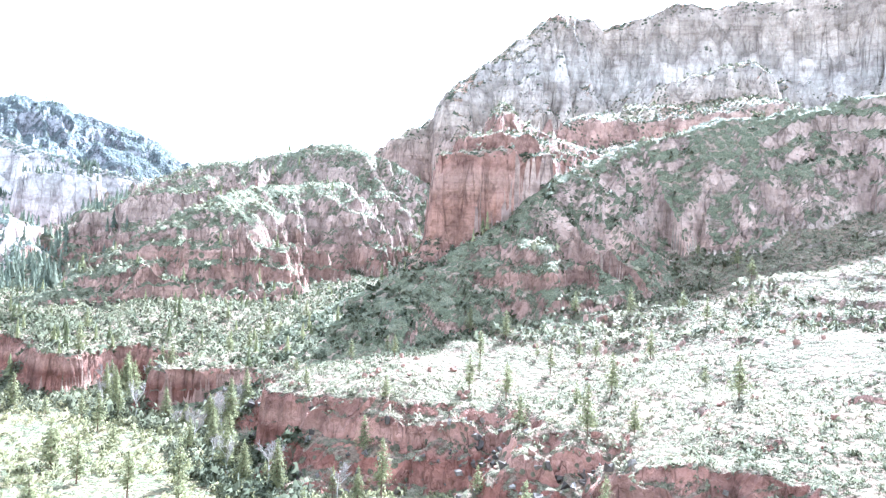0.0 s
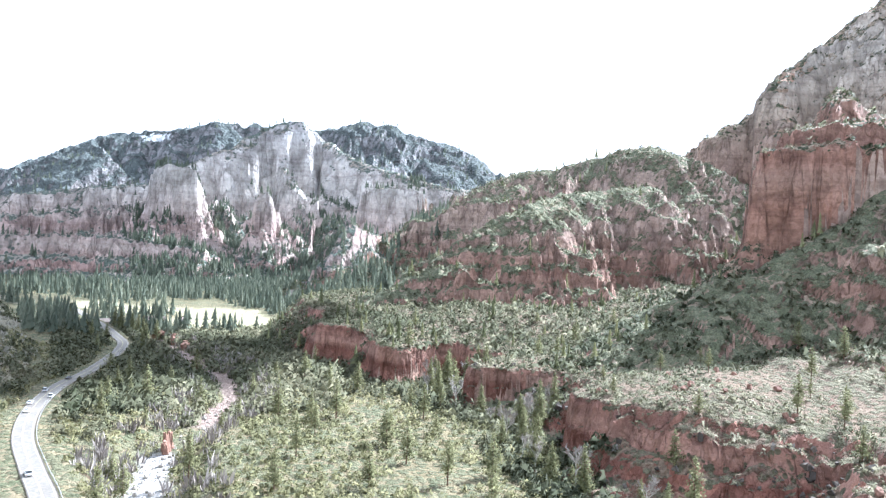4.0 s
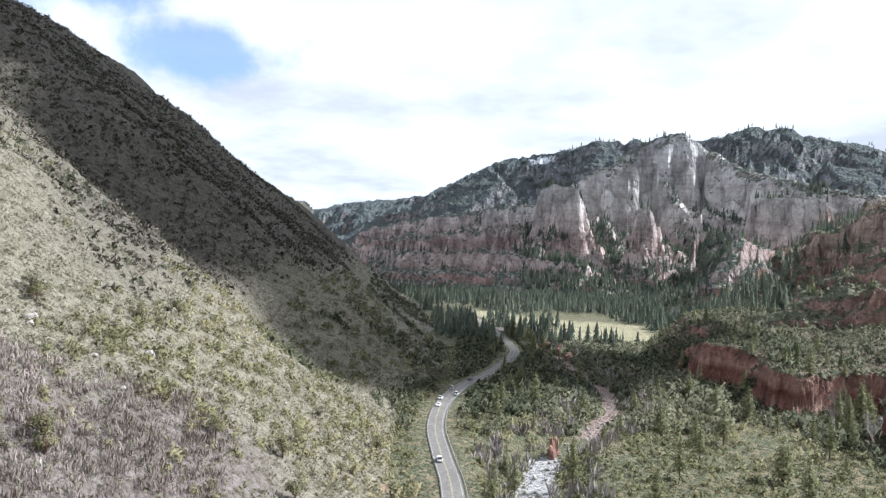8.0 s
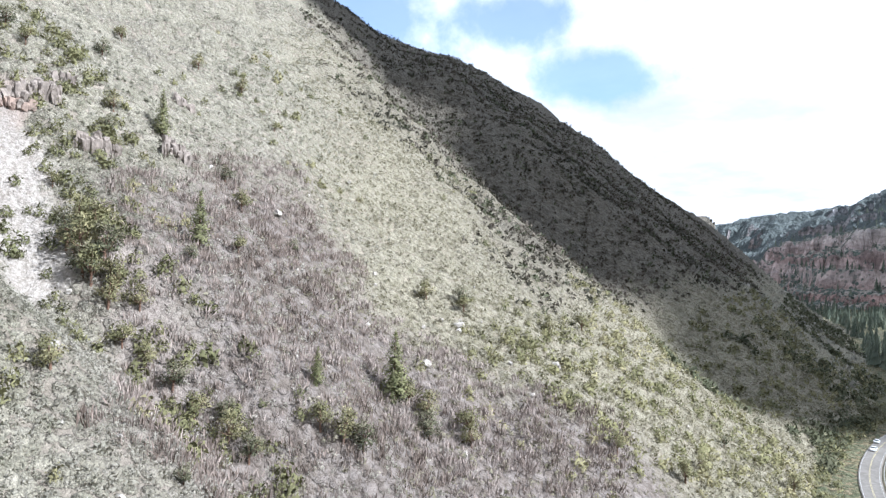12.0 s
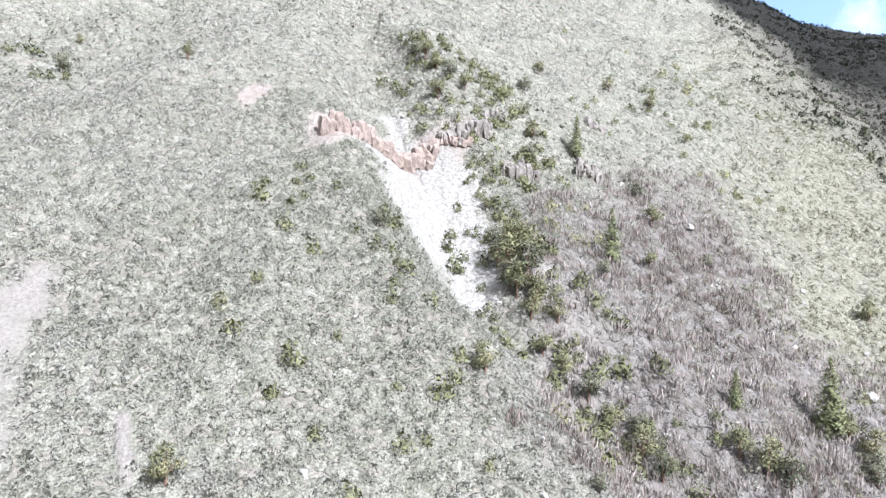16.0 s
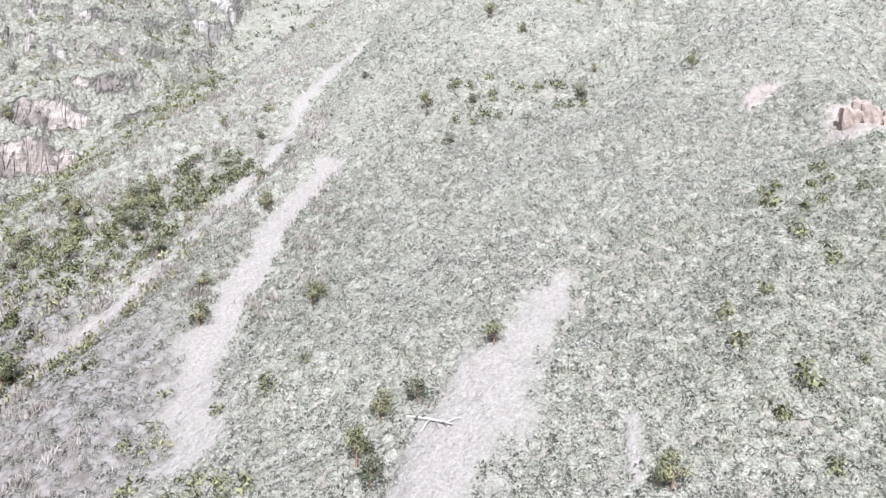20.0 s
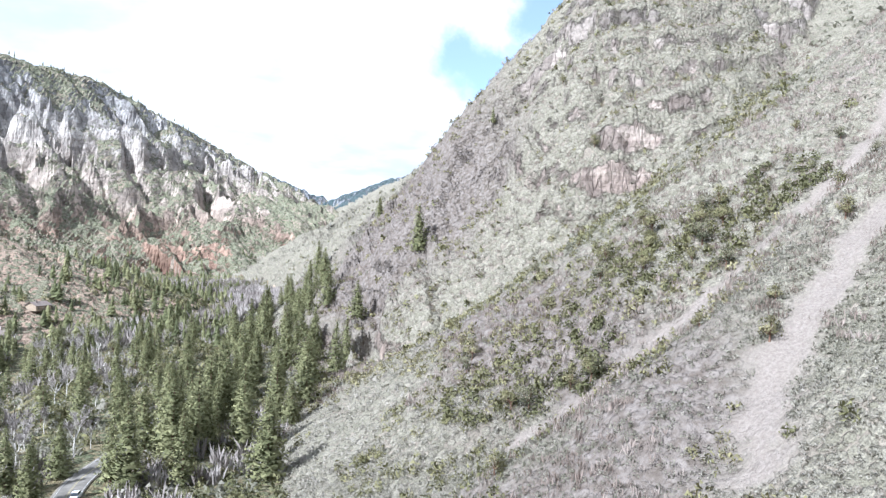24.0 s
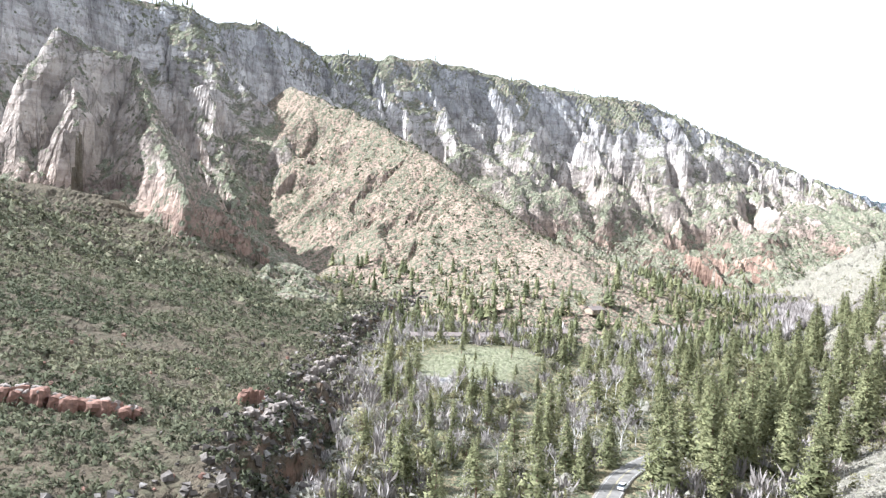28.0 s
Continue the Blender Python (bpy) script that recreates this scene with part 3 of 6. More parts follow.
TOWER = bearings([(236, 760, 250), (231, 780, 240), (229, 700, 150), (227, 620, 90)], 230)
TALUS = bearings([(-80, 520, 185), (-66, 500, 172), (-57, 470, 158), (-51, 448, 142), (-46.5, 420, 122), (-44, 404, 110), (-41.7, 384, 90), (-38.5, 374, 76), (-35.5, 366, 62)], 135)
FAR = bearings([(190, 3600, 470), (182.4, 3500, 438), (178.2, 3600, 383), (175.5, 3700, 307), (172, 3900, 300)], 700)
FAR_WEST = bearings([(176, 3300, 200), (173.8, 3000, 268), (168.9, 2800, 349), (166.2, 2600, 341), (155, 2600, 380)], 600)
RIB = bearings([(132, 700, 430), (151.1, 470, 286), (152.9, 480, 261), (155.5, 520, 242), (159.1, 620, 217), (163.6, 740, 185), (168.8, 950, 151), (172.8, 1150, 126), (176, 1500, 30)], 200)
# how a wall falls from its crest (1) to its foot (0), by parts of its half width
CLIFFS = ((0, .03, .06, .12, .22, .25, .36, .39, .55, .75, 1, 1.5), (1, .985, .93, .70, .61, .50, .42, .35, .23, .11, .0, -.02))
SCREED = ((0, .03, .09, .14, .28, .31, .45, .7, 1, 1.5), (1, .97, .84, .73, .58, .52, .39, .18, 0, -.02))
SLOPED = ((0, .06, .2, .45, .47, .7, 1, 1.5), (1, .95, .8, .52, .46, .22, 0, -.02))
STEPPED = ((0, .10, .14, .30, .33, .5, .54, .8, 1, 1.5), (1, .94, .74, .62, .45, .36, .2, .08, 0, -.02))
ROUNDED = ((0, .05, .3, .6, 1, 1.5), (1, .98, .72, .38, 0, -.3))
BOWL = ((0, .02, .05, .09, .12, .3, .6, 1, 1.5), (1, .985, .92, .74, .65, .44, .20, 0, -.02))
BLUFF = ((0, .05, .1, .3, .34, .5, .55, 1, 1.5), (1, .96, .6, .46, .3, .2, .1, 0, -.3))


def ridge(x, y, crest, profile, rough, grain, seed, base, ledge=1.0, crag=1.0, spread=0.2, flute=0.0, craggy=0.0):
    p = np.asarray(crest)
    run = np.concatenate([[0], np.cumsum(np.hypot(np.diff(p[:, 0]), np.diff(p[:, 1])))])
    p = np.column_stack([p, run])
    w = p[:, 3].max() * 1.7
    z = np.full(x.shape, -500.0, F)
    m = (x > p[:, 0].min() - w) & (x < p[:, 0].max() + w) & (y > p[:, 1].min() - w) & (y < p[:, 1].max() + w)
    if not m.any():
        return z
    xs, ys = x[m], y[m]
    d, _, (zc, hw, s) = near_line(xs, ys, p)
    wx, wy = fbm(xs, ys, grain, 3, seed + 1), fbm(xs, ys, grain, 3, seed + 2)
    sw, dw = s + 0.35 * grain * wx, d + 0.35 * grain * wy
    # ribs and gullies run down the fall line; blocks break them up
    ribs = 0.8 - 1.7 * np.abs(fbm(sw, dw * 0.45, grain * 0.75, 5, seed, 0.62))
    n = fbm(xs, ys, grain * 0.6, 5, seed + 5, 0.55)
    u = d / hw
    blocks = np.sign(vnoise(sw / (grain * 0.10), dw / (grain * 0.35), seed + 15)) + 0.6 * np.sign(vnoise(sw / (grain * 0.045), dw / (grain * 0.2), seed + 16))
    u = u * (1 + 0.14 * vnoise(s / (2.2 * grain), d * 0, seed + 8)) + rough * np.maximum(1.0 * (0.45 - ribs) + 0.7 * n + 0.09 * blocks, -0.08) * smooth(0.0, spread, u) * (1 - 0.45 * smooth(0.3, 0.6, u))
    u = np.maximum(u + flute * fbm(sw, dw * 0.1, grain * 0.22, 3, seed + 18, 0.6) * smooth(0.0, 0.04, u), 0)
    zz = base + (zc - base) * np.interp(u, *profile).astype(F) - 300 * np.maximum(u - 1, 0)
    # spurs, towers and side gullies that break the wall up every way
    crags = 0.5 - 1.6 * np.abs(fbm(xs + 0.3 * grain * wx, ys + 0.3 * grain * wy, grain * 0.6, 4, seed + 21, 0.45))
    zz += craggy * (zc - base) * crags * smooth(0.01, 0.16, u) * (1 - smooth(0.55, 1.0, u))
    step = 9 + (zc - base) / 28
    led = zz / step + 0.5 * fbm(xs, ys, grain * 0.9, 3, seed + 6)
    patchy = smooth(-0.25, 0.35, fbm(xs, ys, grain * 0.7, 2, seed + 12))
    zz = zz + ledge * 0.5 * step * patchy * (smooth(0.3, 0.7, led - np.floor(led)) - (led - np.floor(led)))
    zz += fbm(xs, ys, grain * 0.10, 3, seed + 3, 0.65) * (grain * 0.034 * crag) + (4.0 * vnoise(s / 30, d / 60, seed + 9) + 3.0 * crag * np.sign(vnoise(s / 17, d / 80, seed + 10))) * np.minimum((zc - base) / 350, 1)
    z[m] = zz
    return z


def valley(x, y):
    z = np.where(y > 0, -0.008 * np.minimum(y, 1500), -0.012 * np.maximum(y, -2600))
    z = z + 1.6 * fbm(x, y, 60, 3, 5) + 0.004 * np.maximum(np.hypot(x, y) - 1800, 0)
    d, _, _ = near_line(x, y, CREEK)
    z = z - 5.5 * (1 - smooth(6, 20, d + 3 * vnoise(x / 14, y / 14, 77)))
    d, _, _ = near_line(x, y, ROAD)
    k = 1 - smooth(6, 16, d)
    return z * (1 - k) + k * np.where(y > 0, -0.008 * y, -0.012 * y)


GULLIES = ((((-260, 0), (-191, 15), (-145, 26), (-115, 46), (-80, 62), (-50, 70)), 13, 13), (((-250, 150), (-160, 120), (-95, 85), (-60, 80)), 9, 30),
           (((-640, 470), (-430, 300), (-320, 268), (-250, 290), (-190, 300), (-135, 300)), 22, 40), (((-300, -205), (-238, -190), (-162, -164), (-101, -153), (-30, -158)), 9, 14),
           (((-180, -132), (-134, -131), (-97, -115), (-70, -95)), 4, 10), (((-420, -330), (-240, -300), (-110, -300), (-20, -330)), 22, 45),
           (((-520, -620), (-300, -560), (-120, -560), (-30, -590)), 26, 60))
HILL_U = (-400, -5, 0, 20, 60, 150, 300, 400, 500, 800, 1600, 4000)
HILL_Z = (-60, -1.5, 0, 9, 37, 105, 214, 284, 318, 345, 380, 400)


def west_hill(x, y):
    z = np.full(x.shape, -500.0, F)
    p = np.asarray(FOOT, float)
    p = np.column_stack([p, np.concatenate([[0], np.cumsum(np.hypot(np.diff(p[:, 0]), np.diff(p[:, 1])))])])
    d, side, (run,) = near_line(x, y, p)
    u = -d * side
    m = u > -30
    xs, ys, us, run = x[m], y[m], u[m], run[m]
    ur = us + fbm(xs, ys, 150, 4, 41) * 16 * smooth(0, 160, us) + 2.0 * vnoise(xs / 12, ys / 12, 43) * smooth(10, 60, us)
    zz = np.interp(ur, HILL_U, HILL_Z).astype(F)
    # the nose at the lower end, and rock steps high up
    zz = zz * (1 + 0.035 * smooth(250, 500, ys) - 0.34 * smooth(820, 1500, ys))
    for line, depth, wide in GULLIES:
        g, _, _ = near_line(xs, ys, line)
        zz -= depth * np.exp(-(g / wide) ** 2) * smooth(5, 60, us)
    # folds and rills down the fall line, deeper up the canyon
    fold = 0.42 - np.abs(fbm(run + 12 * vnoise(xs / 40, ys / 40, 46), us * 0.22, 46, 4, 45, 0.55))
    zz += (2.2 + 5.5 * smooth(-200, -330, ys)) * fold * smooth(15, 110, us)
    rock = smooth(0.12, 0.4, fbm(xs, ys, 170, 3, 47)) * smooth(90, 190, us)
    led = zz / 16 + 1.5 * fbm(xs, ys, 45, 4, 48)
    zz += rock * 6 * (smooth(0.3, 0.7, led - np.floor(led)) - (led - np.floor(led)))
    zz += 0.5 * fbm(xs, ys, 6, 2, 44)
    z[m] = np.where(us < 0, np.minimum(zz, -1), zz) + np.where(ys > 0, -0.008 * np.minimum(ys, 1500), -0.012 * np.maximum(ys, -2600)) * (1 - smooth(0, 400, us))
    return z


def joints(x, y, seed):
    """Blocky offsets of a jointed cliff edge."""
    n = fbm(x, y, 26, 3, seed)
    return 3.6 * n + 1.3 * np.sign(vnoise(x / 11, y / 11, seed + 4)) + 0.5 * np.sign(vnoise(x / 4, y / 4, seed + 5))


def east_bench(x, y):
    z = np.full(x.shape, -500.0, F)
    m = (x > -330) & (x < 2300) & (y > -1900) & (y < 1800)
    xs, ys = x[m], y[m]
    d, ins, _ = near_line(xs, ys, RIM, True)
    sd = d * ins + joints(xs, ys, 61)
    top = np.where(ys > -60, 20 + 7 * smooth(330, 430, ys), 14) + 3 * vnoise(xs / 60, ys / 60, 66)
    soft = smooth(-260, -140, -ys) * smooth(-600, -200, ys)          # the southern edge is a rubbly slope
    cliff = np.interp(sd, (-60, -22, -6, -2.6, -2.2, -1.2, -0.9, -0.2, 0.8), (-0.7, -0.2, 0.02, 0.10, 0.50, 0.56, 0.88, 0.95, 1.0))
    cliff = np.where(soft > 0.4, np.interp(sd, (-60, -24, -14, -11, -5, -3, 2, 5), (-0.6, -0.1, 0.15, 0.40, 0.55, 0.80, 0.88, 1.0)), cliff)
    ramp = np.interp(sd, (-60, -26, -14, -5, 2, 9), (-0.7, -0.15, 0.15, 0.5, 0.85, 1.0))
    talus = np.maximum(smooth(0.25, 0.5, vnoise(xs / 30, ys / 30, 68)) * np.where(ys > 190, 1, 0), smooth(420, 465, ys))
    far_ramp = np.interp(sd, (-60, -20, 0, 14), (-0.6, 0.0, 0.55, 1.0))
    ramp = ramp + (far_ramp - ramp) * smooth(420, 470, ys)
    cliff = cliff * (1 - talus) + ramp * talus
    zz = top * cliff + np.where(ys > 0, -0.008 * np.minimum(ys, 900), 0)
    zz = zz + soft * 2.4 * fbm(xs, ys, 7, 3, 67) * smooth(-34, -16, sd) * (1 - smooth(2, 12, sd))
    s = np.maximum(sd, 0)
    rise = 0.13 * np.minimum(s, 320) + 0.0007 * np.minimum(s, 260) ** 2
    led = rise / 7.5 + 0.6 * fbm(xs, ys, 70, 2, 63)
    rise = rise + 3.2 * smooth(-0.2, 0.5, fbm(xs, ys, 60, 2, 65)) * (smooth(0.35, 0.65, led - np.floor(led)) - (led - np.floor(led))) * smooth(4, 30, s) * np.where(ys > 40, 1, 0.5)
    rise = rise * (1 - 0.62 * smooth(230, 380, ys))
    zz = zz + rise + (1.2 * fbm(xs, ys, 22, 4, 64)) * smooth(0, 14, s)
    z[m] = zz
    return z


def red_butte(x, y):
    z = np.full(x.shape, -500.0, F)
    m = (x > 120) & (x < 1000) & (y > 40) & (y < 760)
    xs, ys = x[m], y[m]
    d, ins, _ = near_line(xs, ys, BUTTE, True)
    sd = d * ins + 1.2 * joints(xs, ys, 71)
    n = fbm(xs, ys, 60, 3, 72)
    zz = np.interp(sd, (-120, -45, -28, -14, -3, -1.5, 0.5, 3, 10, 13, 30, 36, 70, 78, 140, 150, 300),
                   (-30, 40, 48, 62, 74, 98, 121, 124, 126, 135, 141, 152, 164, 186, 210, 235, 300)).astype(F)
    z[m] = zz + (4 + 8 * smooth(4, 60, sd)) * n + 1.8 * fbm(xs, ys, 9, 3, 73)
    return z


FORMS = (("ground", valley),
         ("west_hillside", lambda x, y: np.maximum(west_hill(x, y), ridge(x, y, RIB, ROUNDED, 0.09, 100, 191, -5, 0.9, 0.6, 0.2, 0.0, 0.03))),
         ("east_bench", east_bench), ("sandstone_butte", red_butte),
         ("cliff_peak", lambda x, y: ridge(x, y, PEAK, CLIFFS, 0.11, 180, 101, 0, 0.8, 0.7, 0.12, 0.01, 0.10)),
         ("wooded_hill", lambda x, y: np.maximum.reduce([ridge(x, y, HILL, SLOPED, 0.13, 130, 111, 0, 0.6, 0.4, 0.25, 0.0, 0.14), ridge(x, y, KNOLL, SLOPED, 0.15, 70, 121, -8, 0.9, 0.5, 0.3, 0.0, 0.08), ridge(x, y, REDCAP, STEPPED, 0.16, 60, 123, -8, 1.0, 0.7, 0.1), ridge(x, y, TALUS, ROUNDED, 0.10, 70, 195, -10, 0.8, 0.35, 0.2, 0.0, 0.04)])),
         ("crag", lambda x, y: np.maximum.reduce([ridge(x, y, CRAG, BOWL, 0.14, 190, 131, -20, 0.4, 0.3, 0.12, 0.0, 0.10), ridge(x, y, SPUR, BOWL, 0.14, 90, 133, -20, 0.7, 0.4, 0.15, 0.02, 0.10),
                                                  ridge(x, y, BLOCK, BOWL, 0.15, 90, 134, -20, 0.7, 0.4, 0.12, 0.02, 0.10), ridge(x, y, TIERS, STEPPED, 0.18, 120, 136, -20, 0.9, 0.5, 0.15, 0.01, 0.08),
                                                  ridge(x, y, FIN, BOWL, 0.14, 50, 135, -20, 0.8, 0.6, 0.10, 0.04), ridge(x, y, BANDS, BLUFF, 0.10, 90, 137, -20)])),
         ("knob", lambda x, y: ridge(x, y, KNOB, STEPPED, 0.12, 60, 141, -10)),
         ("mesa", lambda x, y: ridge(x, y, MESA, SLOPED, 0.11, 320, 151, 0, 0.8, 0.5, 0.12, 0.0, 0.07)),
         ("canyon_range", lambda x, y: np.maximum.reduce([ridge(x, y, RANGE, SCREED, 0.11, 210, 161, 0, 0.6, 0.4, 0.16, 0.0, 0.11), ridge(x, y, TOWER, SCREED, 0.12, 120, 163, 0, 0.8, 0.5, 0.16, 0.0, 0.10)])),
         ("brown_shoulder", lambda x, y: ridge(x, y, SHOULDER, ROUNDED, 0.10, 150, 171, -5, 0.4, 0.3, 0.3, 0.0, 0.03)),
         ("far_ridge", lambda x, y: np.maximum(ridge(x, y, FAR, CLIFFS, 0.08, 300, 181, 40), ridge(x, y, FAR_WEST, SLOPED, 0.06, 300, 183, 40, 0.5, 0.4))))


def lie(x, y):
    """Height of the land and the number of the form that makes it."""
    x, y = np.asarray(x, F), np.asarray(y, F)
    z, which = None, np.zeros(x.shape, np.int8)
    for k, (_, form) in enumerate(FORMS):
        h = form(x, y).astype(F)
        if z is None:
            z = h
        else:
            which = np.where(h > z, k, which)
            z = np.maximum(z, h)
    return z, which
# ---- end of the lie ----

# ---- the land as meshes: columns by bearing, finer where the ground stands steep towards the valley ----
def mesh_from(name, verts, faces, mats, smooth_shade=False):
    me = bpy.data.meshes.new(name)
    v, f = np.asarray(verts, F), np.asarray(faces, np.int32)
    me.vertices.add(len(v))
    me.vertices.foreach_set("co", v.ravel())
    n = f.shape[1]
    me.loops.add(f.size)
    me.loops.foreach_set("vertex_index", f.ravel())
    me.polygons.add(len(f))
    me.polygons.foreach_set("loop_start", np.arange(0, f.size, n, dtype=np.int32))
    me.polygons.foreach_set("loop_total", np.full(len(f), n, np.int32))
    me.polygons.foreach_set("use_smooth", np.full(len(f), smooth_shade))
    me.update(calc_edges=True)
    for mt in (mats if isinstance(mats, (list, tuple)) else [mats]):
        me.materials.append(mt)
    return me


def capsule(x, y, line, wide, seed, soft=0.35):
    d, _, _ = near_line(x, y, line)
    d = d + wide * 0.55 * fbm(x, y, wide * 1.6, 3, seed)
    return 1 - smooth(wide * (1 - soft), wide * (1 + soft), d)


SCREES = (([(-122, -49), (-109, -51)], 4), ([(-100, -52), (-88, -53), (-72, -50)], 6.5), ([(-151, -130), (-134, -131), (-110, -119)], 4), ([(-110, -119), (-97, -115), (-79, -97)], 4.5),
          ([(-238, -190), (-193, -180), (-162, -164), (-101, -153), (-60, -155)], 2.4), 
          ([(-150, 41), (-123, 44)], 4), ([(-99, -29), (-91, -26)], 0.8))
PALE = (([(-178, 10), (-163, 20)], 11), ([(-184, 22), (-170, 27)], 5.5), ([(-164, 22), (-148, 28)], 6), ([(-205, 12), (-186, 16)], 3))
REDSOIL = (([(-188, -24), (-184, -26)], 3), ([(-176, -6), (-184, 10), (-188, 24)], 7))
BROWN = (([(-170, 90), (-147, 58)], 28), ([(-98, 82), (-62, 72)], 26), ([(-78, 122), (-60, 98)], 17), ([(-134, 97), (-98, 98)], 30), ([(-117, 56), (-134, 77)], 25), ([(-112, 104), (-100, 138)], 20), ([(-82, -247), (-74, -146)], 20), ([(-86, -126), (-46, -119)], 22), ([(-70, -400), (-95, -560)], 45), ([(-60, -600), (-70, -760)], 50))
MEADOWS = ([(-290, 890), (-205, 810), (-130, 770)], 34), ([(-150, 780), (-72, 760), (-58, 650)], 46)
LAWN = ([(140, -316), (160, -370)], 27)
BAR = ([(112, -296), (166, -280)], 5)
YARD = ([(204, -390), (158, -438)], 9)



def slope_shade(x, y, z):
    """Where the cloud-shaded slope is coloured darker: higher and further down the canyon."""
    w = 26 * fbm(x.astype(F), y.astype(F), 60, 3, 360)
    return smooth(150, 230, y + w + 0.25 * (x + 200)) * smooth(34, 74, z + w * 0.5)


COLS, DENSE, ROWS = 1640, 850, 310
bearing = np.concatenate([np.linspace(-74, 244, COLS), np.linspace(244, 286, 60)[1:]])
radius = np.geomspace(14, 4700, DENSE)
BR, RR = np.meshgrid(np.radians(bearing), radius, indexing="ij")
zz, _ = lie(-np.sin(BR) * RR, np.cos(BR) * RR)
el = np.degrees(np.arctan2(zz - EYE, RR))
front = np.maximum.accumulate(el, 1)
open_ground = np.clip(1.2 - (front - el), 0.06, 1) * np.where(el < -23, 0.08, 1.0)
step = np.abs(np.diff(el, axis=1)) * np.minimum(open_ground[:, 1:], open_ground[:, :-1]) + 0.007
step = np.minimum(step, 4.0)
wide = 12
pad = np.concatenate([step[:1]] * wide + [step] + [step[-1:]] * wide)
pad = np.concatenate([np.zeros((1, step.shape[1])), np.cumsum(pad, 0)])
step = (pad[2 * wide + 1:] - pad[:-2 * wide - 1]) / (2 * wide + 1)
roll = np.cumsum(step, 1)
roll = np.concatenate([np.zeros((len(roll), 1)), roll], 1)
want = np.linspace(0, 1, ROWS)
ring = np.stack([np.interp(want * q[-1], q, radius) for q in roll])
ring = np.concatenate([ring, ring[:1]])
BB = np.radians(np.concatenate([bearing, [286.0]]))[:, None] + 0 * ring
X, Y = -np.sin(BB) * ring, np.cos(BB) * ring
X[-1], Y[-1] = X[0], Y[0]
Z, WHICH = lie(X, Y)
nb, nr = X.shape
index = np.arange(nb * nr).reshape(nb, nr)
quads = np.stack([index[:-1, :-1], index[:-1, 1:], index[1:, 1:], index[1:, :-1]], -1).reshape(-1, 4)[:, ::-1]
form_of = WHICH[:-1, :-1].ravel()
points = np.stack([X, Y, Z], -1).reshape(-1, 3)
TELL = {"ground": ("sandy valley floor with dry grass and brush between the canyon walls", "ground", VALLEY, True),
        "west_hillside": ("steep sunlit canyon hillside covered with grey-green chaparral and scree", "hillside", HILLSIDE, True),
        "east_bench": ("red sandstone bench with a sheer jointed cliff edge above the creek", "cliff", BENCH, False),
        "sandstone_butte": ("red layered sandstone butte with sheer walls above the bench", "butte", BUTTE_ROCK, False),
        "cliff_peak": ("tall pale and red cliffed peak with jagged crest above the butte", "mountain", PEAK_ROCK, False),
        "wooded_hill": ("rocky red hill with junipers and pale ledges beside the bench", "hill", HILL_ROCK, False),
        "crag": ("grey and red cliffed crag rising over the pine woods", "mountain", CRAG_ROCK, False),
        "knob": ("small red sandstone knob below the crag", "rock knob", CRAG_ROCK, False),
        "mesa": ("long dark wooded mesa with pale cliffs in the distance", "mesa", HAZED_MESA_ROCK, False),
        "canyon_range": ("long grey and buff cliffed canyon wall with dark gullies", "mountain", RANGE_ROCK, False),
        "brown_shoulder": ("smooth tan hill shoulder before the grey canyon wall", "hill", SHOULDER_SOIL, False),
        "far_ridge": ("wooded ridge at the head of the canyon, blue-grey haze in its colour", "ridge", HAZED_FAR_ROCK, False)}
LAND = {}
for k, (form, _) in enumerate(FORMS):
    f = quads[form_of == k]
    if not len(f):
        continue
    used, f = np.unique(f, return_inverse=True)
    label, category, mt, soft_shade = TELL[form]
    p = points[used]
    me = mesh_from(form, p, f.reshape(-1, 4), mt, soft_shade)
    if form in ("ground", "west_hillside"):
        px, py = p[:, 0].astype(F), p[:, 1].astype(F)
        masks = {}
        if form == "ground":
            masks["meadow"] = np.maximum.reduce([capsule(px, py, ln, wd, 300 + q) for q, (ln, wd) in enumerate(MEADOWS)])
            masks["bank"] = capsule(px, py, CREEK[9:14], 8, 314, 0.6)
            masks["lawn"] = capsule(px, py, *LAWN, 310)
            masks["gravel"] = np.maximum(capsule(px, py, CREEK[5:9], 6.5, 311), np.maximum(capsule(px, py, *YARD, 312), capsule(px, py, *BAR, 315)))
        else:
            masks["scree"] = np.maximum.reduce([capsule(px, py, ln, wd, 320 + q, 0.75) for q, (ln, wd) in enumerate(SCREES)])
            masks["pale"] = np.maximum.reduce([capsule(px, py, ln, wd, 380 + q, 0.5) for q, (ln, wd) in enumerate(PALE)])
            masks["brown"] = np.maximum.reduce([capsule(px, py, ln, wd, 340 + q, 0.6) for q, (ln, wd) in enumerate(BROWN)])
            masks["cloud_shade"] = slope_shade(px, py, p[:, 2])
            masks["grassy"] = (1 - masks["brown"]) * (1 - masks["cloud_shade"]) * (1 - masks["scree"]) * smooth(40, 130, py + 0.6 * (px + 150) + 20 * fbm(px, py, 50, 3, 361))
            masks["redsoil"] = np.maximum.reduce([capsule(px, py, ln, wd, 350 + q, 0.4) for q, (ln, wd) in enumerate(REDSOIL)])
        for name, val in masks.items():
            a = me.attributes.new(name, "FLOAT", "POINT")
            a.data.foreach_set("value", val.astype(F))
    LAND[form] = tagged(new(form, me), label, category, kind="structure")

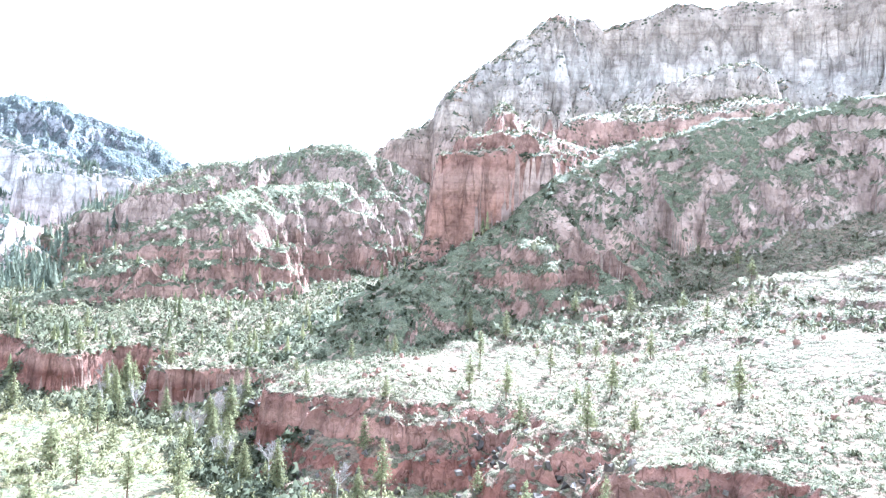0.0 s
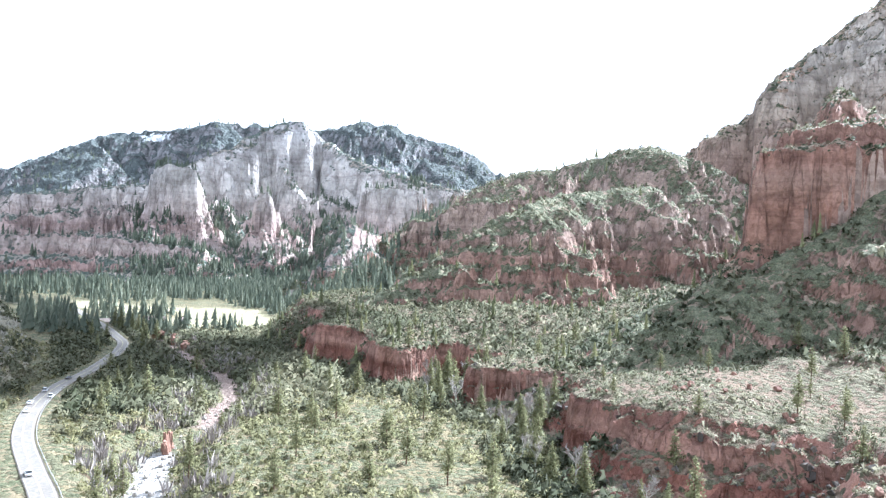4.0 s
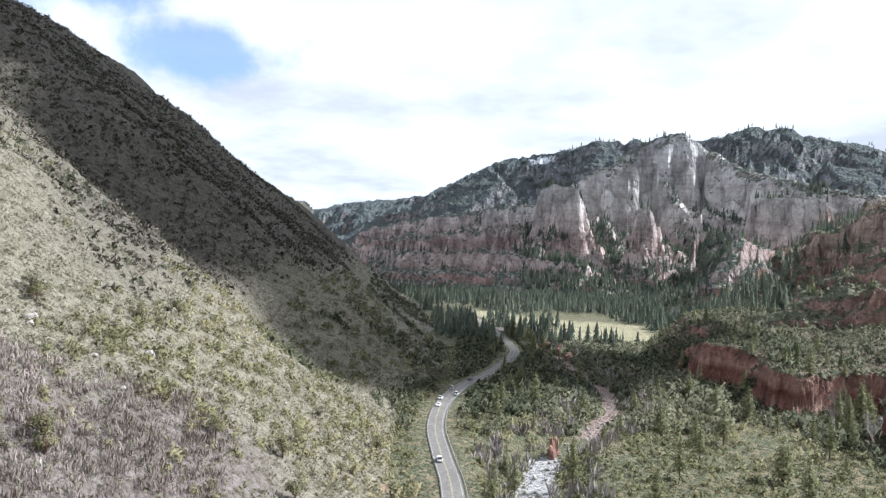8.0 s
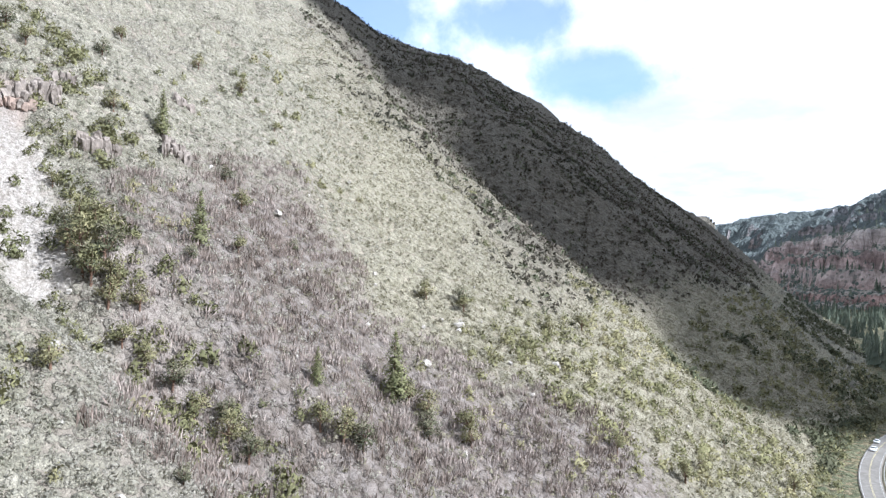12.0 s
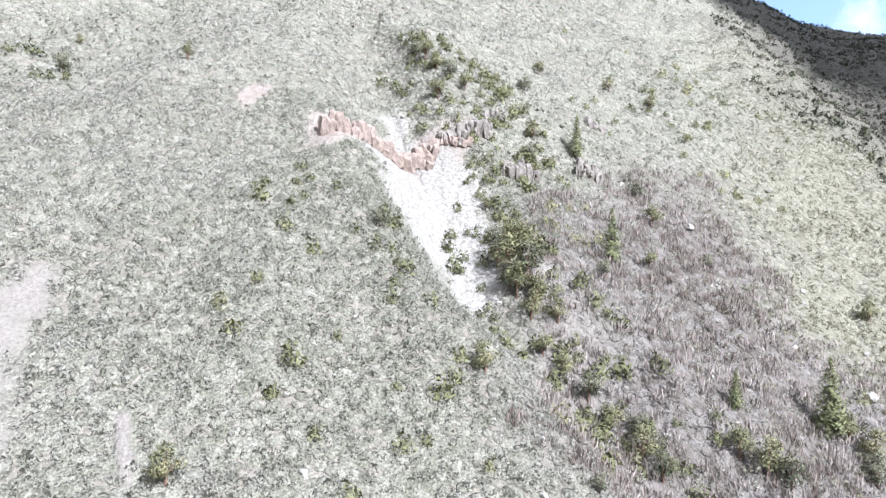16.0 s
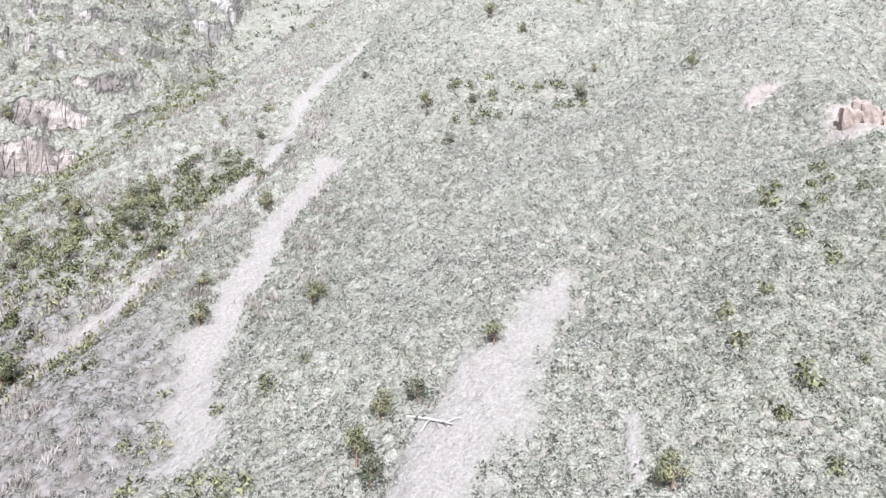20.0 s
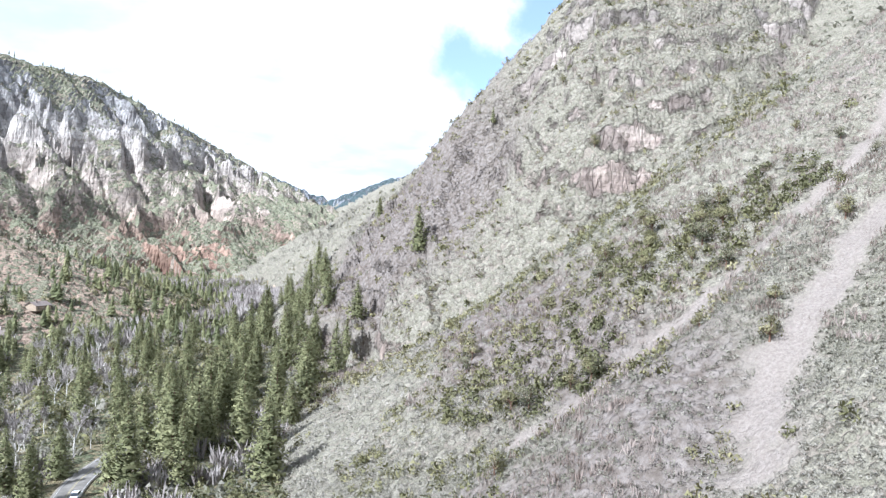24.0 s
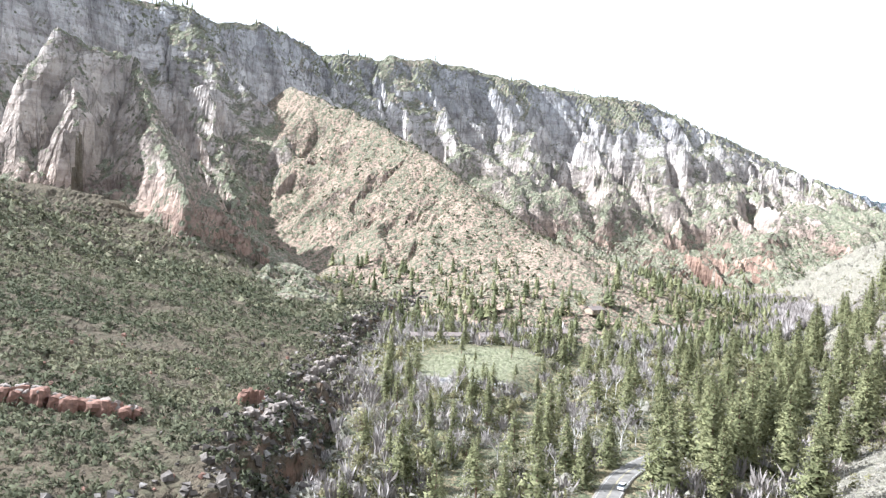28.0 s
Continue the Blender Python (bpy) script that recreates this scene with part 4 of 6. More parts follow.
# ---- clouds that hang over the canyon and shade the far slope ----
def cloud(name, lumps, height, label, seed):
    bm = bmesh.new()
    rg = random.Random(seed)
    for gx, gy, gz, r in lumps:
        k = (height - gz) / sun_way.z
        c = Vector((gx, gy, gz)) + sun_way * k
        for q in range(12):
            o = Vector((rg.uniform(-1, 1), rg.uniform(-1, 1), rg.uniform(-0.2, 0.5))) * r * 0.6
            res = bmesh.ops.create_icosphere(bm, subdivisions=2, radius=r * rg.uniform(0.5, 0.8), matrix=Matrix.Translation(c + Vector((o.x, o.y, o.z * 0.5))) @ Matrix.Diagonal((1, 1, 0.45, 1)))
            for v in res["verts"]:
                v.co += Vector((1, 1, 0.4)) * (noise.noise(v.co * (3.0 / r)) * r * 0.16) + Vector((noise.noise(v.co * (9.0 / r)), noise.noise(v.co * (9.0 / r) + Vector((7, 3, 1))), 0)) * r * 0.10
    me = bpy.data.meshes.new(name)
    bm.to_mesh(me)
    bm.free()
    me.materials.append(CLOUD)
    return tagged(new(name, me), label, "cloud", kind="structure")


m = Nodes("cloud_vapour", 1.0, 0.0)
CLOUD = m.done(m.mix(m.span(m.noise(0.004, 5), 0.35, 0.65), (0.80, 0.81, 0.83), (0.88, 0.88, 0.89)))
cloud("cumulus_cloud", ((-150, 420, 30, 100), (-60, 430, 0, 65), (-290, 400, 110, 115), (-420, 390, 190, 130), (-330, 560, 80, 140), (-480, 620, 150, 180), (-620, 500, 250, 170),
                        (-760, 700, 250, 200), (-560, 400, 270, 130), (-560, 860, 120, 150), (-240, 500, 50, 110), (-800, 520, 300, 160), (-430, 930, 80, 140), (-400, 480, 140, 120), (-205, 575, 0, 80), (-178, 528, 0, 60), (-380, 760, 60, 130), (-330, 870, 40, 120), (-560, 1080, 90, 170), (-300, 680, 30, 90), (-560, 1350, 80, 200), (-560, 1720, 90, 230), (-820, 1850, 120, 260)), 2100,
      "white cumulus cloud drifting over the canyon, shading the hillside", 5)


# ---- the road ----
def curve_through(pts, step=4.0):
    """Catmull-Rom points at even steps."""
    p = np.asarray(pts, float)
    p = np.concatenate([[2 * p[0] - p[1]], p, [2 * p[-1] - p[-2]]])
    out = []
    for a, b, c, d in zip(p[:-3], p[1:-2], p[2:-1], p[3:]):
        for t in np.linspace(0, 1, max(2, int(np.hypot(*(c - b)) / step)), endpoint=False):
            out.append(0.5 * (2 * b + (c - a) * t + (2 * a - 5 * b + 4 * c - d) * t * t + (3 * b - a - 3 * c + d) * t ** 3))
    return np.array(out)


def ribbon(name, line, offset, width, mt, lift, thick=0.0, dash=None):
    g = np.gradient(line, axis=0)
    g /= np.linalg.norm(g, axis=1)[:, None]
    nrm = np.column_stack([-g[:, 1], g[:, 0]])
    zs, _ = lie(line[:, 0], line[:, 1])
    zs = np.convolve(np.pad(zs, 4, mode="edge"), np.ones(9) / 9, "valid")
    a, b = line + nrm * (offset - width / 2), line + nrm * (offset + width / 2)
    v = np.concatenate([np.column_stack([a, zs + lift]), np.column_stack([b, zs + lift]), np.column_stack([a, zs - 0.6]), np.column_stack([b, zs - 0.6])])
    n = len(line)
    k = np.arange(n - 1)
    if dash:
        k = k[(k // dash) % 3 == 0]
    f = np.column_stack([k, k + 1, n + k + 1, n + k])[:, ::-1]
    if thick:
        f = np.concatenate([f, np.column_stack([k, k + 1, 2 * n + k + 1, 2 * n + k]), np.column_stack([n + k, n + k + 1, 3 * n + k + 1, 3 * n + k])[:, ::-1]])
    return new(name, mesh_from(name, v, f, mt))


ROAD_LINE = curve_through(ROAD)
road = tagged(ribbon("road", ROAD_LINE, 0, 6.2, ASPHALT, 0.45, 1.0), "grey two-lane asphalt road winding along the valley floor", "road", kind="structure")
tagged(ribbon("road_shoulder", ROAD_LINE, -0.2, 7.0, GRAVEL, 0.30, 1.0), "pale gravel shoulder along the asphalt road", "road shoulder", kind="structure")
for off, mt, nm in ((2.8, LINE_WHITE, "edge_line"), (-2.8, LINE_WHITE, "edge_line"), (0.14, LINE_YELLOW, "centre_line"), (-0.14, LINE_YELLOW, "centre_line")):
    ln = ribbon(nm, ROAD_LINE, off, 0.12, mt, 0.47)
    ln.parent = road

# ---- plants ----
rng = np.random.default_rng(7)


def soft_normals(me, nor):
    """Leaves that take the light as the rounded bush or crown does."""
    nor = nor / np.maximum(np.linalg.norm(nor, axis=-1, keepdims=True), 1e-6)
    a = me.attributes.new("custom_normal", "FLOAT_VECTOR", "POINT")
    a.data.foreach_set("vector", nor.astype(F).ravel())


def facing(tris, nor):
    """Turns each triangle's winding to the side its normals point to."""
    g = np.cross(tris[:, 1] - tris[:, 0], tris[:, 2] - tris[:, 0])
    away = (g * nor.sum(1)).sum(-1) < 0
    tris, nor = tris.copy(), nor.copy()
    tris[away], nor[away] = tris[away][:, [0, 2, 1]], nor[away][:, [0, 2, 1]]
    return tris, nor


def loose_mesh(name, tris, tone, mt, label, category, kind="stuff", nor=None):
    """Free triangles (n, 3, 3) with a tone each, as one object."""
    n = len(tris)
    if nor is not None:
        tris, nor = facing(tris, nor)
    me = mesh_from(name, tris.reshape(-1, 3), np.arange(3 * n).reshape(n, 3), mt, nor is not None)
    if nor is not None:
        soft_normals(me, nor.reshape(-1, 3))
    a = me.attributes.new("tone", "FLOAT", "POINT")
    a.data.foreach_set("value", np.repeat(np.asarray(tone, F), 3))
    return tagged(new(name, me), label, category, kind=kind)


def unit(shape):
    v = rng.normal(size=(*shape, 3))
    return v / np.linalg.norm(v, axis=-1, keepdims=True)


def sprays(x, y, z, size, tall, n, leaf, tone):
    """Rounded bushes of n leaf sprays each."""
    m = len(x)
    o = unit((m, n)) * rng.random((m, n, 1)) ** 0.4
    o[..., 2] = np.abs(o[..., 2])
    wob = 0.75 + 0.5 * rng.random((m, n, 1))
    o = o * wob * np.stack([size, size, size * tall], -1)[:, None] * np.array([0.5, 0.5, 0.85])
    c = np.stack([x, y, z], -1)[:, None] + o
    out = unit((m, n))
    up = np.abs(unit((m, n))) * np.array([0.5, 0.5, 1.0])
    tri = np.stack([out, -0.5 * out + 0.8 * unit((m, n)), up], 2) * (size[:, None, None, None] * leaf)
    tri = c[:, :, None] + tri
    heart = np.stack([x, y, z - 0.1 * size], -1)[:, None, None]
    nor = (tri - heart) / size[:, None, None, None] + np.array([0, 0, 0.15]) + 0.22 * unit((m, n, 1))
    return tri.reshape(-1, 3, 3), np.repeat(tone, n), nor.reshape(-1, 3, 3)


def spots(count, b0, b1, r0, r1, forms, power=1.0, clump=None, keep=None, road_gap=9.0):
    """Random places on the given forms between bearings and distances."""
    b = np.radians(rng.uniform(b0, b1, count))
    r = (r0 ** (2 * power) + rng.random(count) * (r1 ** (2 * power) - r0 ** (2 * power))) ** (0.5 / power)
    x, y = -np.sin(b) * r, np.cos(b) * r
    z, w = lie(x, y)
    ok = np.isin(w, [NAMES.index(f) for f in forms])
    z2, _ = lie(x + 1.5, y + 1.5)
    z3, _ = lie(x - 1.5, y + 1.5)
    ok &= np.hypot(z2 - z, z3 - z) < 3.4
    if clump:
        ok &= fbm(x, y, clump[0], 3, clump[2]) > clump[1] - 0.35 * rng.random(count)
    d, _, _ = near_line(x.astype(F), y.astype(F), ROAD)
    ok &= d > road_gap
    d, _, _ = near_line(x.astype(F), y.astype(F), CREEK)
    ok &= d > 5
    if keep is not None:
        ok &= keep(x, y)
    return x[ok], y[ok], z[ok]


NAMES = [n for n, _ in FORMS]


def mask(x, y, groups, seed):
    x, y = x.astype(F), y.astype(F)
    return np.maximum.reduce([capsule(x, y, ln, wd, seed + q) for q, (ln, wd) in enumerate(groups)])


def off_scree(x, y):
    return mask(x, y, SCREES, 320) + mask(x, y, REDSOIL, 350) + mask(x, y, PALE, 380) < 0.15 + 0.8 * rng.random(len(x)) ** 1.5


def brushy(x, y):
    return off_scree(x, y) & (mask(x, y, BROWN, 340) < 0.25 + 1.3 * rng.random(len(x)))


def bare_floor(x, y):
    return mask(x, y, (*MEADOWS, LAWN, YARD), 300) < 0.3


def shrub_layer(name, count, b0, b1, r0, r1, forms, size, tall, n, leaf, mt, label, power=1.0, clump=None, keep=None, tones=(0.0, 1.0), tone_size=40, seed=0):
    x, y, z = spots(count, b0, b1, r0, r1, forms, power, clump, keep)
    s = rng.uniform(*size, len(x)) * (0.8 + 0.4 * rng.random(len(x)))
    t = np.clip(0.5 + 0.45 * fbm(x, y, tone_size, 2, 500 + seed) + rng.normal(0, 0.18, len(x)), 0, 1)
    t = tones[0] + t * (tones[1] - tones[0])
    tri, tone, nor = sprays(x, y, z - 0.1 * s, s, np.full(len(x), tall), n, leaf, t)
    return loose_mesh(name, tri, tone, mt, label, "shrubs", nor=nor)


def in_slope_shade(x, y):
    return slope_shade(x, y, lie(x, y)[0]) > 0.2 + 0.6 * rng.random(len(x))


def above_foot(x, y):
    d, side, _ = near_line(x.astype(F), y.astype(F), FOOT)
    return -d * side


W = ("west_hillside",)
def olive_side(x, y):
    """Down the canyon the chaparral turns yellow-olive."""
    return smooth(40, 130, y + 0.6 * (x + 150) + 20 * fbm(x, y, 50, 3, 361)) > rng.random(len(x))


shrub_layer("chaparral", 40000, 22, 178, 55, 190, W, (0.9, 2.1), 0.8, 20, 0.20, CHAPARRAL, "grey-green chaparral shrubs on the steep hillside", 1.0, keep=lambda x, y: brushy(x, y) & ~olive_side(x, y), tones=(0, 0.85), seed=1)
shrub_layer("upper_chaparral", 42000, 20, 178, 190, 430, W, (1.1, 2.5), 0.75, 9, 0.29, CHAPARRAL, "grey-green chaparral shrubs high on the hillside", 0.7,
            keep=lambda x, y: brushy(x, y) & ~in_slope_shade(x, y) & ~olive_side(x, y), tones=(0, 0.85), seed=2)
shrub_layer("olive_chaparral", 32000, 14, 70, 60, 430, W, (1.0, 2.3), 0.8, 14, 0.24, OLIVE_BRUSH, "yellow-olive brush on the sunlit lower slope", 0.75,
            keep=lambda x, y: brushy(x, y) & ~in_slope_shade(x, y) & olive_side(x, y), tones=(0, 0.9), tone_size=30, seed=18)
shrub_layer("far_chaparral", 21000, 17, 180, 430, 1500, W, (2.6, 4.8), 0.6, 5, 0.48, CHAPARRAL, "olive brush on the far hillside", 0.45, keep=lambda x, y: ~in_slope_shade(x, y), tones=(0, 0.7), seed=3)
# dark-coloured brush deepens the shade under the cloud
shrub_layer("brown_scrub", 24000, 14, 62, 170, 900, W, (1.8, 3.6), 0.75, 8, 0.38, SHADED_SCRUB, "brown leafless scrub, coloured darker for shade, on the upper slope", 0.55, keep=lambda x, y: in_slope_shade(x, y), tones=(0, 1), tone_size=25, seed=15)
shrub_layer("slope_junipers", 2200, 14, 62, 190, 900, W, (2.4, 4.4), 0.95, 14, 0.32, JUNIPER, "dark junipers dotted over the cloud-shaded slope", 0.55, keep=lambda x, y: in_slope_shade(x, y), tones=(0, 0.4), seed=16)
shrub_layer("slope_oaks", 5200, 12, 62, 150, 560, W, (2.2, 4.6), 0.95, 46, 0.19, OAK, "yellow-olive oaks and junipers low on the slope", 0.8, clump=(40, -0.15, 617),
            keep=lambda x, y: ~in_slope_shade(x, y) & (above_foot(x, y) < 75), tones=(0.1, 1), seed=17)
shrub_layer("oak_thicket", 2200, 25, 178, 60, 330, W, (2.0, 4.0), 0.95, 90, 0.16, OAK, "yellow-green oak and pine thickets on the hillside", 0.8, clump=(45, 0.62, 612), keep=off_scree, seed=4)
shrub_layer("rib_junipers", 2200, 138, 178, 260, 1000, W, (2.2, 4.5), 0.95, 18, 0.3, OAK, "scattered olive oaks and junipers on the steep rib", 0.6, clump=(70, -0.15, 618), tones=(0, 0.8), seed=19)
shrub_layer("slope_thicket", 4200, 140, 182, 80, 460, W, (1.8, 3.8), 0.95, 44, 0.18, OAK, "olive oak thickets on the slope above the road", 0.8, clump=(38, -0.08, 619), keep=off_scree, tones=(0.25, 1), seed=20)
shrub_layer("cliff_foot_wood", 5000, -26, 6, 180, 520, ("ground", "east_bench"), (3.0, 6.0), 1.05, 26, 0.26, JUNIPER, "dark junipers and pines crowding the foot of the red cliff", 0.8,
            keep=lambda x, y: (near_line(x.astype(F), y.astype(F), RIM[2:15])[0] < 34) & (lie(x, y)[0] < 13), tones=(0, 0.6), seed=21)
shrub_layer("gully_oaks", 1000, 60, 100, 110, 260, W, (2.2, 4.2), 1.0, 100, 0.16, OAK, "dark evergreen oaks along the rocky gully", 0.8,
            keep=lambda x, y: capsule(x.astype(F), y.astype(F), [(-230, 22), (-190, 40), (-140, 38), (-110, 52)], 11, 620) > 0.4, tones=(0, 0.5), seed=5)
shrub_layer("stream_oaks", 1700, 132, 165, 90, 300, W, (2.6, 4.8), 1.0, 100, 0.155, OAK, "dense dark oaks along the dry stream", 0.8,
            keep=lambda x, y: capsule(x.astype(F), y.astype(F), [(-150, -174), (-125, -177), (-104, -175), (-86, -172), (-62, -176)], 11, 621) > 0.4, tones=(0, 0.7), seed=6)
shrub_layer("foot_wood", 5200, 12, 34, 290, 900, W, (2.5, 5.5), 0.95, 22, 0.28, JUNIPER, "juniper and oak wood at the foot of the shaded slope", 0.6, clump=(50, -0.15, 622),
            keep=lambda x, y: above_foot(x, y) < 60, tones=(0.0, 0.8), seed=7)
B = ("east_bench", "sandstone_butte")
shrub_layer("bench_shrubs", 20000, -74, 6, 90, 460, B, (1.1, 2.8), 0.85, 14, 0.29, JUNIPER, "green and grey shrubs on the sandstone bench", 0.8, clump=(30, -0.4, 630), keep=lambda x, y: lie(x, y)[0] > 14, tones=(0.2, 1), seed=8)
shrub_layer("south_bench_shrubs", 26000, 196, 244, 90, 560, B, (1.5, 3.3), 0.8, 15, 0.28, JUNIPER, "dark green shrubs on the rubbly bench", 0.8, clump=(22, -0.35, 632), tones=(0.0, 0.75), seed=9)
shrub_layer("hill_junipers", 24000, -74, 12, 300, 1300, ("wooded_hill", "sandstone_butte", "cliff_peak", "east_bench", "knob"), (2.5, 5.0), 0.85, 8, 0.42, JUNIPER,
            "dark junipers scattered over the rocky hills", 0.5, clump=(80, -0.3, 640), tones=(0, 0.9), seed=10)
shrub_layer("range_brush", 22000, 178, 244, 420, 1900, ("canyon_range", "brown_shoulder", "east_bench"), (2.5, 6.0), 0.7, 5, 0.46, JUNIPER, "scattered dark brush below the canyon wall", 0.5,
            clump=(140, -0.05, 650), tones=(0.1, 1), seed=11)
G = ("ground",)
shrub_layer("valley_brush", 15000, -50, 24, 90, 520, G, (1.4, 3.8), 0.95, 24, 0.24, OAK, "olive brush and young trees on the valley floor", 0.75, clump=(35, -0.45, 660), keep=bare_floor, tones=(0, 0.85), seed=12)
shrub_layer("bench_wood", 3400, -30, 3, 300, 660, ("east_bench",), (2.6, 5.6), 1.05, 26, 0.24, JUNIPER, "dark junipers and pines over the far end of the bench", 0.8, clump=(60, -0.25, 631), tones=(0.05, 0.75), seed=24)
shrub_layer("riverside_oaks", 3200, 176, 216, 120, 470, G, (2.0, 4.6), 1.0, 46, 0.19, OAK, "olive oaks and willows between the riverside trees", 0.8, clump=(45, -0.25, 662), keep=bare_floor, tones=(0.1, 0.9), seed=25)
shrub_layer("mound_wood", 3600, -4, 17, 300, 640, G, (4.0, 7.5), 1.0, 32, 0.24, JUNIPER, "dark juniper wood between the road and the creek", 0.8, keep=bare_floor, tones=(0, 0.8), seed=13)
shrub_layer("riverside_brush", 9000, 165, 235, 90, 620, G, (1.6, 4.0), 0.95, 14, 0.34, CHAPARRAL, "grey bare and green brush under the riverside trees", 0.7, keep=bare_floor, tones=(0, 1), seed=14)

shrub_layer("upstream_wood", 3000, 180, 218, 330, 1000, ("ground", "brown_shoulder", "canyon_range"), (4.0, 8.0), 1.0, 40, 0.19, OAK, "dark green oaks and junipers between the conifers of the upper valley", 0.7,
            clump=(80, -0.2, 661), keep=lambda x, y: bare_floor(x, y) & (lie(x, y)[0] < 30), tones=(0, 0.7), seed=22)
shrub_layer("roadside_wood", 1100, 10, 22, 270, 640, ("ground", "west_hillside"), (3.5, 6.5), 1.05, 40, 0.2, JUNIPER, "dark junipers and pines crowding both sides of the road", 0.8,
            keep=lambda x, y: near_line(x.astype(F), y.astype(F), ROAD)[0] < 26, tones=(0.1, 0.8), seed=23)


def grove(x, y):
    return capsule(x.astype(F), y.astype(F), [(-20, -560), (-30, -760)], 38, 760) > 0.4


def twig_layer(name, count, b0, b1, r0, r1, forms, high, n, wide, label, keep, seed, power=0.9, mt=None):
    """Leafless brush: thin upright stems that fan out."""
    x, y, z = spots(count, b0, b1, r0, r1, forms, power, None, keep)
    m = len(x)
    h = rng.uniform(*high, m)
    base = np.stack([x, y, z], -1)[:, None] + rng.normal(0, 0.8, (m, n, 3)) * np.array([1, 1, 0.1])
    top = base + np.stack([rng.normal(0, 0.2, (m, n)), rng.normal(0, 0.2, (m, n)), rng.uniform(0.4, 1, (m, n))], -1) * h[:, None, None]
    mid = base * 0.45 + top * 0.55 + unit((m, n)) * h[:, None, None] * 0.10
    sd = unit((m, n)) * wide
    tri = np.stack([base - sd, base * 0.0 + mid + sd, top], 2).reshape(-1, 3, 3)
    t = np.clip(0.5 + 0.4 * fbm(x, y, 25, 2, 700 + seed) + rng.normal(0, 0.2, m), 0, 1)
    return loose_mesh(name, tri, np.repeat(t, n), mt or TWIGS, label, "brush")


twig_layer("bare_brush", 9000, 35, 95, 60, 260, W, (1.2, 2.8), 20, 0.045, "leafless brown-grey brush in the hillside bowl", lambda x, y: mask(x, y, BROWN, 340) > 0.25, 1)
twig_layer("bare_thicket", 9500, 130, 180, 60, 480, W, (1.2, 2.8), 18, 0.05, "leafless grey thicket above the dry stream", lambda x, y: off_scree(x, y) & (fbm(x, y, 40, 2, 711) > -0.05), 2)
twig_layer("bare_saplings", 4600, 160, 232, 110, 620, G, (3.0, 7.5), 30, 0.04, "leafless grey saplings on the valley floor", lambda x, y: bare_floor(x, y) & (fbm(x, y, 60, 2, 712) > -0.1), 3, mt=PALE_TWIGS)
twig_layer("cottonwood_grove", 5000, 171, 182, 480, 860, G, (6, 12), 22, 0.16, "dense leafless pinkish-grey cottonwood grove", lambda x, y: grove(x, y), 5, mt=PALE_TWIGS)
twig_layer("valley_saplings", 2600, 176, 214, 420, 1000, G, (5, 11), 18, 0.14, "leafless grey trees among the conifers", lambda x, y: bare_floor(x, y), 6, mt=PALE_TWIGS)
twig_layer("creek_willows", 2600, -30, 20, 120, 560, G, (3.0, 7.0), 20, 0.08, "leafless willows along the creek", lambda x, y: near_line(x.astype(F), y.astype(F), CREEK)[0] < 22, 4, mt=PALE_TWIGS)


def cones(x, y, z, high, wide, tiers, sides, tone):
    """Distant conifers: ragged tiers of boughs."""
    m = len(x)
    out, tones = [], []
    for k in range(tiers):
        lo, hi = 0.10 + 0.80 * k / tiers, 0.10 + 0.80 * (k + 1.7) / tiers
        hi = min(hi, 1.0)
        rad = wide * (1 - k / tiers * 0.85)
        a = np.linspace(0, 2 * np.pi, sides, endpoint=False)[None] + rng.uniform(0, 6.3, (m, 1))
        r0 = rad[:, None] * rng.uniform(0.55, 1.15, (m, sides))
        r1 = rad[:, None] * rng.uniform(0.35, 0.75, (m, sides))
        half = np.pi / sides
        p0 = np.stack([x[:, None] + np.cos(a) * r0, y[:, None] + np.sin(a) * r0, z[:, None] + high[:, None] * (lo + rng.uniform(-0.03, 0.03, (m, sides)))], -1)
        p1 = np.stack([x[:, None] + np.cos(a + 2 * half) * r1, y[:, None] + np.sin(a + 2 * half) * r1, z[:, None] + high[:, None] * (lo + rng.uniform(0.03, 0.09, (m, sides)))], -1)
        ap = np.repeat(np.stack([x, y, z + high * hi], -1)[:, None], sides, 1)
        out.append(np.stack([p0, p1, ap], 2).reshape(-1, 3, 3))
        tones.append(np.repeat(tone, sides))
    return np.concatenate(out), np.concatenate(tones)


def forest(name, count, b0, b1, r0, r1, forms, high, tiers, sides, label, power, clump=None, keep=None, tones=(0, 1), wide=(0.17, 0.27), mt=None):
    x, y, z = spots(count, b0, b1, r0, r1, forms, power, clump, keep)
    h = rng.uniform(*high, len(x)) * rng.uniform(0.75, 1.15, len(x))
    t = tones[0] + (tones[1] - tones[0]) * rng.random(len(x))
    tri, tone = cones(x, y, z - 0.5, h, h * rng.uniform(*wide, len(x)), tiers, sides, t)
    return loose_mesh(name, tri, tone, mt or NEEDLES, label, "forest")


forest("upstream_forest", 4200, 166, 216, 420, 1500, ("ground", "canyon_range", "brown_shoulder"), (7, 15), 6, 7, "green conifer forest filling the upper valley", 0.55,
       clump=(120, -0.5, 730), keep=lambda x, y: bare_floor(x, y) & (lie(x, y)[0] < 42) & ~grove(x, y), wide=(0.24, 0.40))
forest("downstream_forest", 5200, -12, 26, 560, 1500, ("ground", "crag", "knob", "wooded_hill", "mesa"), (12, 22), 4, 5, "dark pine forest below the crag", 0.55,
       clump=(120, -0.2, 731), keep=lambda x, y: bare_floor(x, y) & (lie(x, y)[0] < 130), mt=HAZED_NEEDLES)
